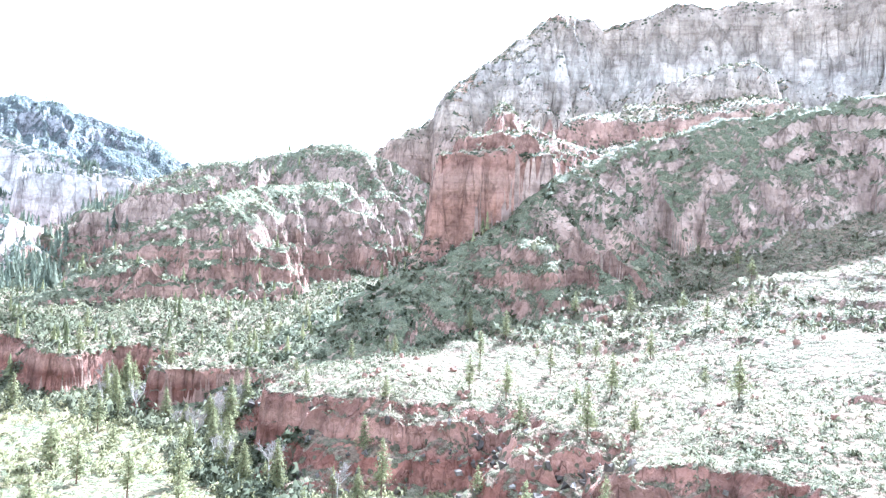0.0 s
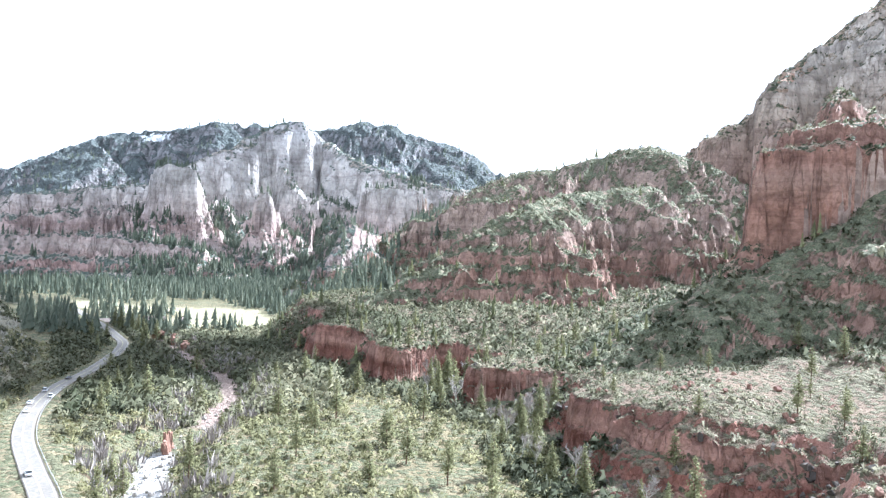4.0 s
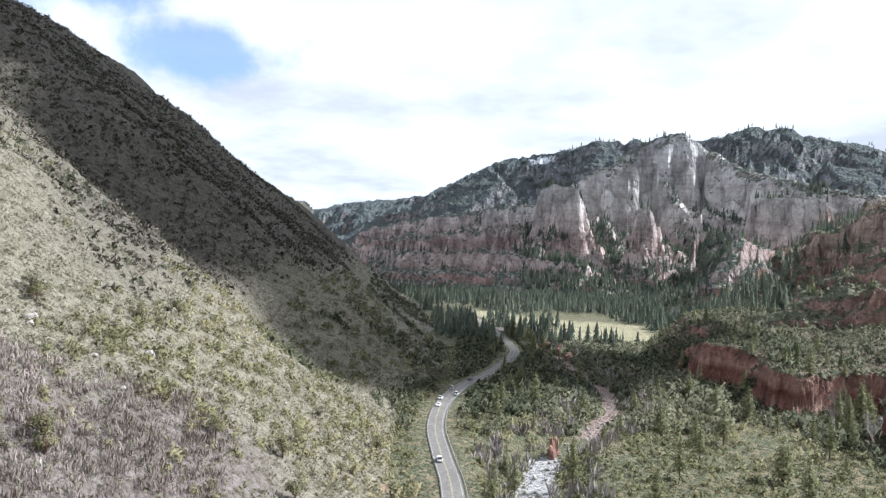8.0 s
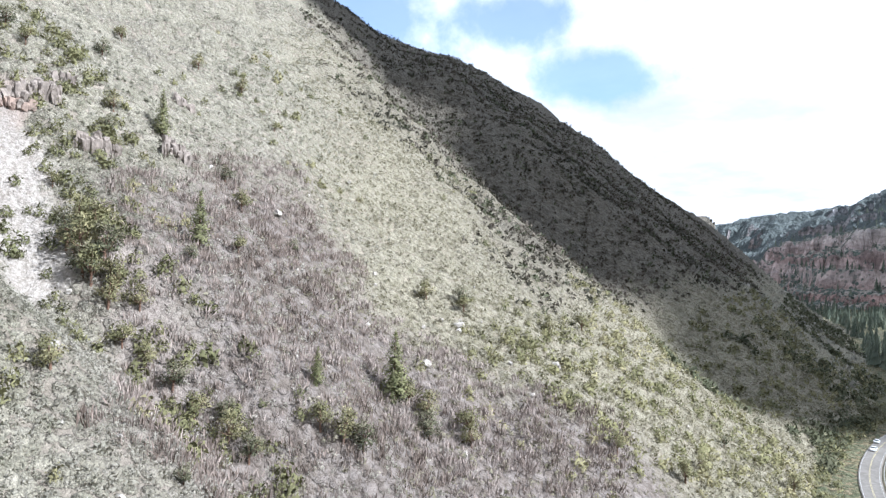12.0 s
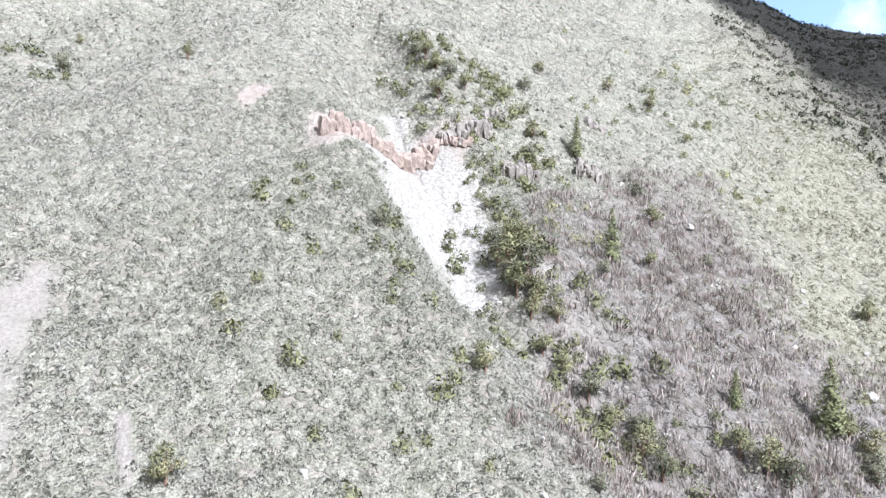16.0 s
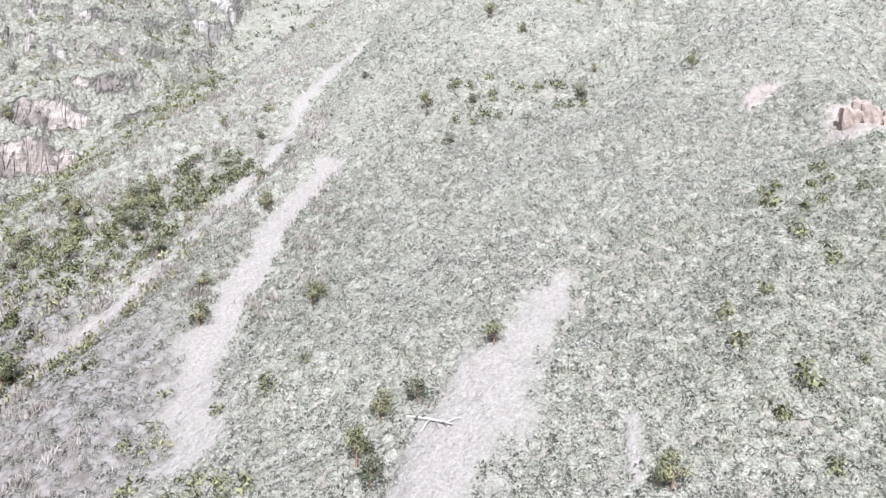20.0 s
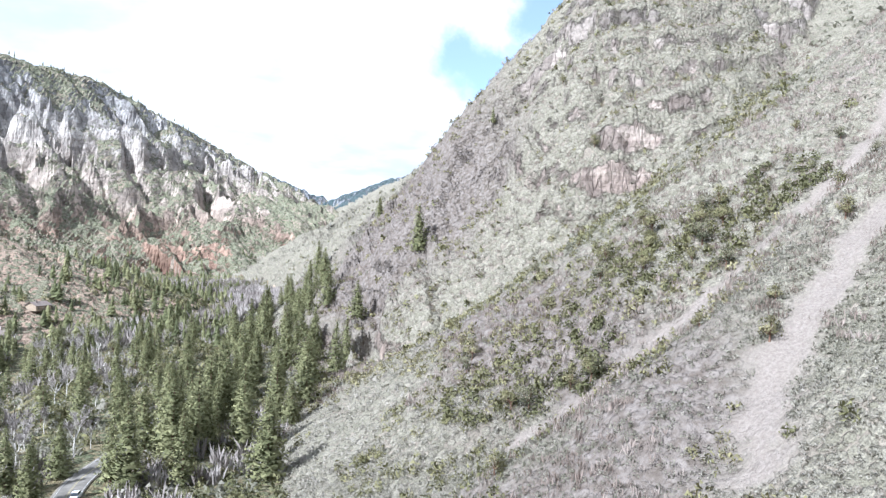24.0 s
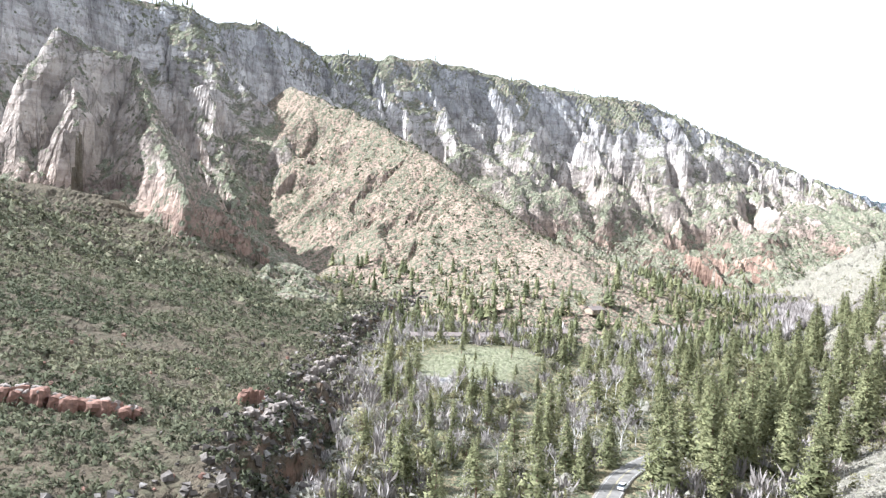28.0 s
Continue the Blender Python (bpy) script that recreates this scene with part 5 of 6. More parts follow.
forest("crag_pines", 4500, -20, 30, 1150, 2600, ("crag", "mesa"), (10, 19), 3, 5, "dark pines on the ledges of crag and mesa", 0.55, clump=(200, -0.05, 732), mt=HAZED_NEEDLES)
forest("crag_woods", 11000, -10, 12, 1100, 1680, ("crag", "knob", "ground"), (11, 20), 3, 5, "dark pine woods in the bowls below the crag", 0.6, keep=lambda x, y: bare_floor(x, y) & (lie(x, y)[0] < 230), mt=HAZED_NEEDLES)
forest("rim_pines", 4000, 176, 244, 900, 2600, ("canyon_range",), (9, 16), 3, 4, "dark pines along the canyon rim", 0.6, keep=lambda x, y: lie(x, y)[0] > 365, tones=(0, 0.5))
forest("hill_pines", 700, -40, 8, 300, 1000, ("wooded_hill", "east_bench"), (6, 12), 5, 6, "pines standing among the rocks of the hill", 0.6, clump=(90, 0.05, 733))


def thing(name, label, category, group="", at=(0, 0, 0)):
    ob = new(name)
    ob.empty_display_size = 0.5
    ob.location = at
    return tagged(ob, label, category, group)


def part(name, me, parent, label=""):
    ob = new(name, me)
    ob.parent = parent
    if label:
        ob["label"] = label
    return ob


def tube(pts, radii, sides=6):
    """Tapered tube through points, as verts and quads."""
    pts, vs, fs = [Vector(p) for p in pts], [], []
    for k, (p, r) in enumerate(zip(pts, radii)):
        d = (pts[min(k + 1, len(pts) - 1)] - pts[max(k - 1, 0)]).normalized()
        u = d.orthogonal().normalized()
        w = d.cross(u)
        for q in range(sides):
            a = 2 * math.pi * q / sides
            vs.append(p + u * (math.cos(a) * r) + w * (math.sin(a) * r))
        if k:
            b = (k - 1) * sides
            fs += [(b + q, b + (q + 1) % sides, b + sides + (q + 1) % sides, b + sides + q) for q in range(sides)]
    return vs, fs


def joined(name, tubes, mt):
    vs, fs = [], []
    for v, f in tubes:
        n = len(vs)
        vs += v
        fs += [tuple(i + n for i in q) for q in f]
    return mesh_from(name, [tuple(v) for v in vs], fs, mt)


def crown_mesh(name, tris, tone, mt, heart=None):
    n = len(tris)
    p = np.asarray(tris).reshape(-1, 3)
    if heart is not None:
        q = p - np.array(heart) * (1, 1, 0) - np.array([0, 0, 1.0]) * (p[:, 2:] if heart[2] < 0 else heart[2])
        reach = np.linalg.norm(q, axis=1, keepdims=True).mean()
        q = q + np.array([0, 0, 0.45 * reach]) + 0.5 * reach * np.repeat(unit((n,)), 3, 0)
        p, q = facing(p.reshape(-1, 3, 3), q.reshape(-1, 3, 3))
        p, q = p.reshape(-1, 3), q.reshape(-1, 3)
    me = mesh_from(name, p, np.arange(3 * n).reshape(n, 3), mt, heart is not None)
    if heart is not None:
        soft_normals(me, q)
    a = me.attributes.new("tone", "FLOAT", "POINT")
    a.data.foreach_set("value", np.repeat(np.asarray(tone, F), 3))
    return me


def conifer_meshes(seed, high, wide, bare, whorls, boughs, ragged, mt=None):
    """Trunk and crown of one conifer: drooping boughs in whorls, each a fan of sprays."""
    rg = np.random.default_rng(seed)
    lean = rg.normal(0, 0.012, 2) * high
    line = [(lean[0] * t, lean[1] * t, high * t) for t in (-0.03, 0.25, 0.5, 0.75, 0.97)]
    trunk = joined("trunk", [tube(line, [0.018 * high, 0.014 * high, 0.010 * high, 0.006 * high, 0.002 * high], 7)], BARK)
    tris, tone = [], []
    for k in range(whorls):
        f = (k + rg.uniform(-0.3, 0.3)) / whorls
        z = high * (bare + (1 - bare) * f)
        reach = wide * (1 - f) ** 0.75 * (0.35 + 0.65 * min(1, f * 5 + 0.35)) + 0.25
        for _ in range(boughs):
            if rg.random() < ragged:
                continue
            a = rg.uniform(0, 2 * math.pi)
            r = reach * rg.uniform(0.6, 1.15)
            d, s = np.array([math.cos(a), math.sin(a), 0]), np.array([-math.sin(a), math.cos(a), 0])
            o = np.array([lean[0] * z / high, lean[1] * z / high, z])
            droop = rg.uniform(0.05, 0.45) * r
            t0 = rg.uniform(0.2, 0.9)
            for q in range(7):
                c = o + d * r * (0.18 + 0.13 * q) + np.array([0, 0, -droop * ((q + 1) / 7) ** 1.4]) + rg.normal(0, 0.08 * reach + 0.05, 3)
                w = r * (0.20 - 0.017 * q) + 0.12
                tris.append([c + s * w * 0.75 + rg.normal(0, .3, 3) * w, c - s * w * 0.75 + rg.normal(0, .3, 3) * w, c + d * w * 0.7 + np.array([0, 0, rg.uniform(-0.9, 0.9) * w])])
                tone.append(np.clip(t0 + rg.normal(0, 0.12) + 0.05 * q, 0, 1))
    # leader
    for q in range(6):
        z = high * (0.90 + 0.018 * q)
        a = rg.uniform(0, 6.28)
        d = np.array([math.cos(a), math.sin(a), 0]) * 0.5
        tris.append([np.array([0, 0, z + 0.6]), d + np.array([0, 0, z]), -d * 0.6 + np.array([0.2, 0, z - 0.1])])
        tone.append(0.6)
    return trunk, crown_mesh("crown", tris, tone, mt or NEEDLES, (0, 0, -1))


def bare_tree_meshes(seed, high, mt):
    """A leafless tree: pale forking limbs and a haze of fine twigs."""
    rg = random.Random(seed)
    tubes, tris, tone = [], [], []

    def grow(p, d, length, r, level):
        q = p + d * length * 0.5 + Vector((rg.uniform(-1, 1), rg.uniform(-1, 1), rg.uniform(-.5, 1))) * length * 0.06
        e = p + d * length
        if level < 3:
            tubes.append(tube([p, q, e], [r, r * 0.8, r * 0.5], 6 - level))
        if level >= 2:
            for _ in range(9):
                o = p + d * length * rg.uniform(0.2, 1.0)
                w = (d + Vector((rg.uniform(-1, 1), rg.uniform(-1, 1), rg.uniform(-0.4, 0.9)))).normalized() * length * rg.uniform(0.35, 0.8)
                s = w.orthogonal().normalized() * 0.045
                tris.append([o - s, o + s, o + w])
                tone.append(rg.uniform(0.3, 1.0))
        if level == 3:
            return
        for _ in range(5):
            t = rg.uniform(0.35, 1.0)
            side = Vector((rg.uniform(-1, 1), rg.uniform(-1, 1), rg.uniform(-0.1, 0.8)))
            grow(p + d * length * t, (d * 0.9 + side * 0.8).normalized(), length * rg.uniform(0.42, 0.62), r * 0.45, level + 1)

    grow(Vector((0, 0, -0.3)), Vector((rg.uniform(-.05, .05), rg.uniform(-.05, .05), 1)).normalized(), high * 0.52, high * 0.014, 0)
    return joined("trunk", tubes, mt), crown_mesh("crown", [[tuple(v) for v in t] for t in tris], tone, PALE_TWIGS)


def round_tree_meshes(seed, high, wide, mt):
    rg = np.random.default_rng(seed)
    rr = random.Random(seed)
    tubes = [tube([(0, 0, -0.3), (0.1, 0, high * 0.3), (0.15, 0.1, high * 0.55)], [0.05 * high, 0.035 * high, 0.02 * high], 6)]
    tris, tone = [], []
    for _ in range(11):
        a, e = rr.uniform(0, 6.28), rr.uniform(0.35, 0.95)
        r = wide * rr.uniform(0.2, 0.75) * math.sin(math.pi * min(e, 0.9)) ** 0.5
        c = np.array([math.cos(a) * r, math.sin(a) * r, high * e])
        tubes.append(tube([(0.1, 0, high * 0.3), tuple(c * 0.6 + np.array([0, 0, high * 0.1])), tuple(c)], [0.02 * high, 0.012 * high, 0.005 * high], 4))
        t0 = rr.uniform(0.2, 0.9)
        k = wide * 0.42
        for _ in range(90):
            o = rg.normal(size=3)
            o = o / np.linalg.norm(o) * rg.random() ** 0.35 * k * np.array([1, 1, 0.8])
            v = rg.normal(size=(3, 3)) * 0.115 * k
            tris.append((c + o)[None] + v)
            # light from above put into the tone: higher sprays of a clump are lighter
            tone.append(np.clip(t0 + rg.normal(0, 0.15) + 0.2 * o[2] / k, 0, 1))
    return joined("trunk", tubes, BARK), crown_mesh("crown", tris, tone, mt, (0, 0, high * 0.45))


def stand(protos, places, name, label, category, group, crown_name="crown"):
    """Stands one tree of a kind at each place (x, y, scale); protos are pairs of meshes."""
    first = {}
    zs, _ = lie(np.array([p[0] for p in places]), np.array([p[1] for p in places]))
    for k, ((x, y, s), z) in enumerate(zip(places, zs)):
        q = k % len(protos)
        m = pose(x, y, float(z) - 0.15, 0, 0, (k * 137.5) % 360)
        if q in first:
            ob = copy_thing(first[q], m)
        else:
            ob = thing(name, label, category, group)
            part("trunk", protos[q][0], ob)
            part(crown_name, protos[q][1], ob)
            ob.matrix_basis = m
            first[q] = ob
        ob.scale = (s, s, s * (0.92 + 0.16 * ((k * 0.37) % 1)))


def thinned(x, y, gap):
    keep = []
    for k in range(len(x)):
        if all((x[k] - x[j]) ** 2 + (y[k] - y[j]) ** 2 > gap * gap for j in keep):
            keep.append(k)
    return keep


FIRS = [conifer_meshes(s, 20, w, b, 28, 11, g) for s, w, b, g in ((1, 5.6, 0.06, 0.05), (2, 5.0, 0.10, 0.1), (3, 6.2, 0.05, 0.08), (4, 4.6, 0.12, 0.12))]
PINES = [conifer_meshes(s, 18, w, b, 19, 8, g) for s, w, b, g in ((11, 5.6, 0.22, 0.15), (12, 5.0, 0.28, 0.2), (13, 6.0, 0.20, 0.18))]
COTTONWOODS = [bare_tree_meshes(s, h, PALE_BARK) for s, h in ((21, 18), (22, 16), (23, 20))]
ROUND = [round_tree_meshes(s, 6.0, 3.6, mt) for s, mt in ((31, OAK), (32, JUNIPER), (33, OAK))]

def wooded(x, y):
    """Open towards the meadow and away from the bench's edge."""
    edge = near_line(x.astype(F), y.astype(F), RIM[23:28])[0]
    return bare_floor(x, y) & (edge > 24) & (near_line(x.astype(F), y.astype(F), ROAD)[1] < 0)


def roadside(x, y, low, high):
    d, side, _ = near_line(x.astype(F), y.astype(F), ROAD)
    return bare_floor(x, y) & (d * side > low) & (d * side < high)


x, y, z = spots(2600, 168, 192, 195, 560, ("ground", "west_hillside"), 0.7, None, lambda x, y: roadside(x, y, 6, 48), 6.0)
k = thinned(x, y, 7.5)[:74]
stand(FIRS, [(x[i], y[i], rng.uniform(0.75, 1.4)) for i in k], "fir_tree", "tall green fir tree on the valley floor by the road", "tree", "conifers by the road")
x, y, z = spots(3000, 184, 216, 130, 480, G, 0.8, (60, -0.35, 740), wooded, 7.0)
k = thinned(x, y, 7.5)[:190]
kinds = rng.random(len(k))
stand(PINES, [(x[i], y[i], rng.uniform(0.55, 1.05)) for i, q in zip(k, kinds) if q < 0.35], "pine_tree", "open-crowned pine tree on the valley floor", "tree", "conifers by the road")
stand(FIRS, [(x[i], y[i], rng.uniform(0.5, 1.05)) for i, q in zip(k, kinds) if 0.35 <= q < 0.72], "fir_tree", "young green fir on the valley floor", "tree", "conifers by the road")
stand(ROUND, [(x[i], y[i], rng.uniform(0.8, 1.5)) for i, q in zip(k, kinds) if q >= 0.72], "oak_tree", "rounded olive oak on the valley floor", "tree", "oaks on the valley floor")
x, y, z = spots(900, 190, 226, 130, 480, G, 0.8, None, bare_floor)
k = thinned(x, y, 9)[:70]
stand(COTTONWOODS, [(x[i], y[i], rng.uniform(0.5, 0.95)) for i in k], "cottonwood_tree", "leafless pale cottonwood tree near the creek", "tree", "cottonwoods by the creek")
x, y, z = spots(900, -34, 14, 130, 420, G, 0.8, None, bare_floor)
k = thinned(x, y, 13)[:70]
stand(PINES, [(x[i], y[i], rng.uniform(0.4, 0.95)) for i in k], "pine_tree", "slender pine tree on the brushy valley floor", "tree", "pines on the valley floor")
x, y, z = spots(700, -60, -6, 150, 420, ("east_bench",), 0.8, (60, 0.0, 741), None)
k = thinned(x, y, 12)[:48]
stand(PINES, [(x[i], y[i], rng.uniform(0.35, 0.8)) for i in k], "pine_tree", "small pine tree on the red sandstone bench", "tree", "pines on the bench")
x, y, z = spots(900, 20, 175, 70, 260, W, 0.8, (60, 0.1, 742), off_scree)
k = thinned(x, y, 9)[:70]
stand(ROUND, [(x[i], y[i], rng.uniform(0.45, 1.0)) for i in k], "oak_tree", "yellow-green rounded oak among the chaparral", "tree", "oaks on the hillside")

stand(FIRS, [(19, -246, 1.2), (14, -262, 1.3), (10, -284, 1.25), (12, -302, 1.35), (4, -330, 1.3), (2, -356, 1.2), (1, -388, 1.2), (10, -402, 1.35), (-6, -424, 1.2), (12, -436, 1.3), (2, -460, 1.25), (-10, -484, 1.2)],
      "fir_tree", "tall olive-green fir at the edge of the road", "tree", "conifers by the road")
stand(PINES, [(130, -300, 0.5), (150, -335, 0.45), (166, -352, 0.6), (121, -318, 0.4), (142, -366, 0.5), (112, -292, 0.55)], "pine_tree", "young open pine tree standing on the lawn", "tree", "pines on the lawn")

# single trees that stand out: x, y, height against the model's
stand(FIRS, [(-81, -357, 1.35), (-130, -389, 0.5), (-90, -535, 0.8), (-153, 59, 0.7), (-123, 91, 0.78), (-189, 62, 0.6), (-50, -354, 1.0), (-42, -330, 1.1), (-118, 69, 0.35), (-35, -310, 1.2)],
      "fir_tree", "single green fir standing on the brushy slope", "tree", "firs on the slope")
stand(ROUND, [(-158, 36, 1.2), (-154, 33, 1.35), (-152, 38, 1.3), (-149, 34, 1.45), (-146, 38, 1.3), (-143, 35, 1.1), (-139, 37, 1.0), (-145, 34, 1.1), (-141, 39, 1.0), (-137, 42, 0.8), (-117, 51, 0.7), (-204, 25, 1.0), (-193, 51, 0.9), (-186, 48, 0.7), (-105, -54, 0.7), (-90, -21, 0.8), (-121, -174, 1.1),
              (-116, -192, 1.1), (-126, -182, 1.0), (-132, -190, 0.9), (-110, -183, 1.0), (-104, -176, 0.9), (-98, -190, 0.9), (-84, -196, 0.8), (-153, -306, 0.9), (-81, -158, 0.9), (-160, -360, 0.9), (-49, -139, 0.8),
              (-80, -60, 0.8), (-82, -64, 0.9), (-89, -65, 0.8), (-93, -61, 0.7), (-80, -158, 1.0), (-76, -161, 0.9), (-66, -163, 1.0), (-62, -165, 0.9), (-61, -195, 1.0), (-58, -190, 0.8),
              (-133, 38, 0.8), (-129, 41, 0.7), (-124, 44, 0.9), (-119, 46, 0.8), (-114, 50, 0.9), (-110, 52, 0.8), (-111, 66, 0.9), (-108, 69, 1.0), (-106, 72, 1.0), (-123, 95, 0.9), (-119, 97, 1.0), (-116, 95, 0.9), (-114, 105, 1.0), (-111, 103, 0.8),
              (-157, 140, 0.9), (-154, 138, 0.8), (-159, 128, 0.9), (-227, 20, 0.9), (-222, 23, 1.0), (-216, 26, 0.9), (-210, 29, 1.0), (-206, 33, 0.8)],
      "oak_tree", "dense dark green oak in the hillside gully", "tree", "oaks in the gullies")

# firs that close the road off where it bends behind the slope
stand(FIRS, [(-122, 508, 0.75), (-99, 516, 0.8), (-104, 534, 0.9), (-138, 534, 0.7), (-112, 556, 0.95), (-120, 574, 0.9), (-132, 590, 0.9), (-150, 560, 0.8), (-96, 498, 0.6), (-118, 470, 0.55), (-92, 470, 0.6), (-141, 612, 0.95), (-100, 560, 0.8), (-165, 578, 0.8)],
      "fir_tree", "dark fir crowding the bend of the road", "tree", "conifers by the road")

# tall trees in the shade below the cliff
edge = curve_through(RIM[7:16], 5.0)
g = np.gradient(edge, axis=0)
g /= np.linalg.norm(g, axis=1)[:, None]
side = np.column_stack([g[:, 1], -g[:, 0]])
spot = [(*(e + n * (14 + 16 * rng.random())), rng.uniform(0.45, 0.95)) for e, n in zip(edge, side) if rng.random() < 0.85]
spot = [p for p in spot if lie(np.array([p[0]]), np.array([p[1]]))[0][0] < 15]
stand(FIRS, spot[::2], "fir_tree", "dark fir in the shade below the red cliff", "tree", "trees below the cliff")
stand(COTTONWOODS, spot[1::2], "cottonwood_tree", "leafless grey tree below the red cliff", "tree", "trees below the cliff")

# ---- rocks ----
def block_mesh(name, seed, mt, sx=1.0, sy=1.0, sz=1.0):
    """A broken block: a cube cut into facets with chipped, uneven sides."""
    bm = bmesh.new()
    bmesh.ops.create_cube(bm, size=1.0)
    bmesh.ops.subdivide_edges(bm, edges=bm.edges[:], cuts=2, use_grid_fill=True)
    for v in bm.verts:
        n = Vector((noise.noise(v.co * 1.7 + Vector((seed, 0, 0))), noise.noise(v.co * 1.7 + Vector((0, seed, 0))), noise.noise(v.co * 1.7 + Vector((0, 0, seed)))))
        v.co = v.co * (1 - 0.55 * max(0, v.co.length - 0.55)) + n * 0.22
        v.co = Vector((v.co.x * sx, v.co.y * sy, v.co.z * sz))
    me = bpy.data.meshes.new(name)
    bm.to_mesh(me)
    bm.free()
    me.materials.append(mt)
    return me


PALE_BLOCKS = [block_mesh("block", k * 3.1, PALE_ROCK) for k in range(4)]
DRY_BLOCKS = [block_mesh("block", 20 + k * 2.7, DRY_ROCK) for k in range(4)]
PINK_BLOCKS = [block_mesh("block", 60 + k * 2.1, PINK_ROCK) for k in range(4)]
RED_BLOCKS = [block_mesh("block", 40 + k * 2.3, RED_ROCK) for k in range(4)]
rg = random.Random(11)


def outcrop(x, y, span, high, count, blocks, label):
    z = float(lie(np.array([x]), np.array([y]))[0][0])
    ob = thing("rock_outcrop", label, "rock outcrop", "outcrops on the slopes", (x, y, z))
    along = math.radians(rg.uniform(70, 110))
    for k in range(count):
        t = (k + 0.5) / count - 0.5
        px, py = math.cos(along) * t * span + rg.uniform(-.6, .6), math.sin(along) * t * span + rg.uniform(-.6, .6)
        pz = float(lie(np.array([x + px]), np.array([y + py]))[0][0]) - z
        b = part("block", blocks[k % 4], ob)
        h = high * rg.uniform(0.6, 1.15)
        b.location, b.rotation_euler = (px, py, pz + h * 0.28), (rg.uniform(-.35, .35), rg.uniform(-.35, .35), rg.uniform(0, 3))
        b.scale = (span / count * rg.uniform(0.9, 1.9), span / count * rg.uniform(0.8, 1.7), h)


for x, y, span, high in ((-190, 28, 9, 4), (-179, 43, 8, 3.6), (-186, 65, 7, 4), (-214, 76, 7, 3), (-196, 40, 6, 3)):
    outcrop(x, y, span, high, 7, DRY_BLOCKS, "jointed buff rock outcrop breaking through the brushy slope")
for x, y, span, high in ((-178, 4, 10, 3.0), (-184, 16, 9, 3.0), (-188, 28, 8, 3.0)):
    outcrop(x, y, span, high, 8, PINK_BLOCKS, "pinkish broken rock outcrop above the white scree")


def rock_band(line, high, count, blocks, label):
    """A broken rock step along a line in plan: blocks side by side in two courses."""
    p = curve_through(line, 0.5)
    x, y = p[len(p) // 2]
    z = float(lie(np.array([x]), np.array([y]))[0][0])
    ob = thing("rock_outcrop", label, "rock outcrop", "outcrops on the slopes", (x, y, z))
    long = float(np.hypot(*np.diff(p, axis=0).T).sum())
    for k in range(count):
        px, py = p[int((k + 0.5) / count * (len(p) - 1))]
        for course in (0, 1):
            gx, gy = px + rg.uniform(-.5, .5) - 1.4 * course, py + rg.uniform(-.4, .4)
            gz = float(lie(np.array([gx]), np.array([gy]))[0][0])
            b = part("block", blocks[rg.randrange(4)], ob)
            h = high * rg.uniform(0.45, 1.0)
            b.location, b.rotation_euler = (gx - x, gy - y, gz - z + h * 0.3), (rg.uniform(-.2, .2), rg.uniform(-.25, .25), rg.uniform(-.5, .5))
            b.scale = (rg.uniform(1.6, 3.2), long / count * rg.uniform(0.8, 1.7), h)


rock_band([(-171, -7), (-177, 3), (-183, 13), (-187, 24)], 5.5, 20, PINK_BLOCKS, "reddish jointed rock band above the pale scree")
rock_band([(-188, 29), (-189, 34), (-188, 39)], 5.0, 9, DRY_BLOCKS, "grey columnar rock step in the gully")
rock_band([(-178, 40), (-179, 45), (-180, 50)], 4.2, 9, DRY_BLOCKS, "buff columnar rock step in the gully")
rock_band([(-184, 61), (-186, 65), (-187, 69)], 4.5, 8, DRY_BLOCKS, "buff jointed rock step beside an oak")
outcrop(-42, 264, 9, 8, 6, RED_BLOCKS, "red sandstone outcrop beside the pale creek bed")

for k, (x, y) in enumerate(curve_through(RIM[23:28], 24.0)[5:18]):
    outcrop(float(x) - 3 + rg.uniform(-3, 3), float(y) + rg.uniform(-3, 3), rg.uniform(12, 17), rg.uniform(2.5, 5.0), 9, DRY_BLOCKS, "broken grey rock ledge along the rim of the bench")
z = float(lie(np.array([158.0]), np.array([-109.0]))[0][0])
ledge = thing("sandstone_ledge", "red sandstone ledge with a pale broken cap on the bench", "rock ledge", "", (158, -109, z))
for k in range(22):
    t = k / 21 - 0.5
    px, py = 28 * t + rg.uniform(-1.2, 1.2), 20 * t + rg.uniform(-1.2, 1.2)
    pz = float(lie(np.array([158 + px]), np.array([-109 + py]))[0][0]) - z
    high = 4.2 * (1 - 1.2 * t * t) * rg.uniform(0.75, 1.15)
    b = part("block", RED_BLOCKS[k % 4], ledge)
    b.location, b.rotation_euler = (px, py, pz + high * 0.3), (rg.uniform(-.15, .15), rg.uniform(-.15, .15), rg.uniform(0.3, 0.9))
    b.scale = (rg.uniform(2.2, 4.6), rg.uniform(2.4, 4.2), high)
    for _ in range(2):
        c = part("cap", DRY_BLOCKS[rg.randrange(4)], ledge, "pale weathered cap")
        w = rg.uniform(0.7, 2.2)
        c.location = (px + rg.uniform(-1.2, 1.2), py + rg.uniform(-1.2, 1.2), pz + high * 0.72)
        c.rotation_euler, c.scale = (rg.uniform(-.5, .5), rg.uniform(-.5, .5), rg.uniform(0, 3)), (w, w * rg.uniform(0.6, 1.1), w * rg.uniform(0.5, 0.8))
outcrop(144, -162, 12, 5, 9, RED_BLOCKS, "reddish bare rock on the slope below the bench")


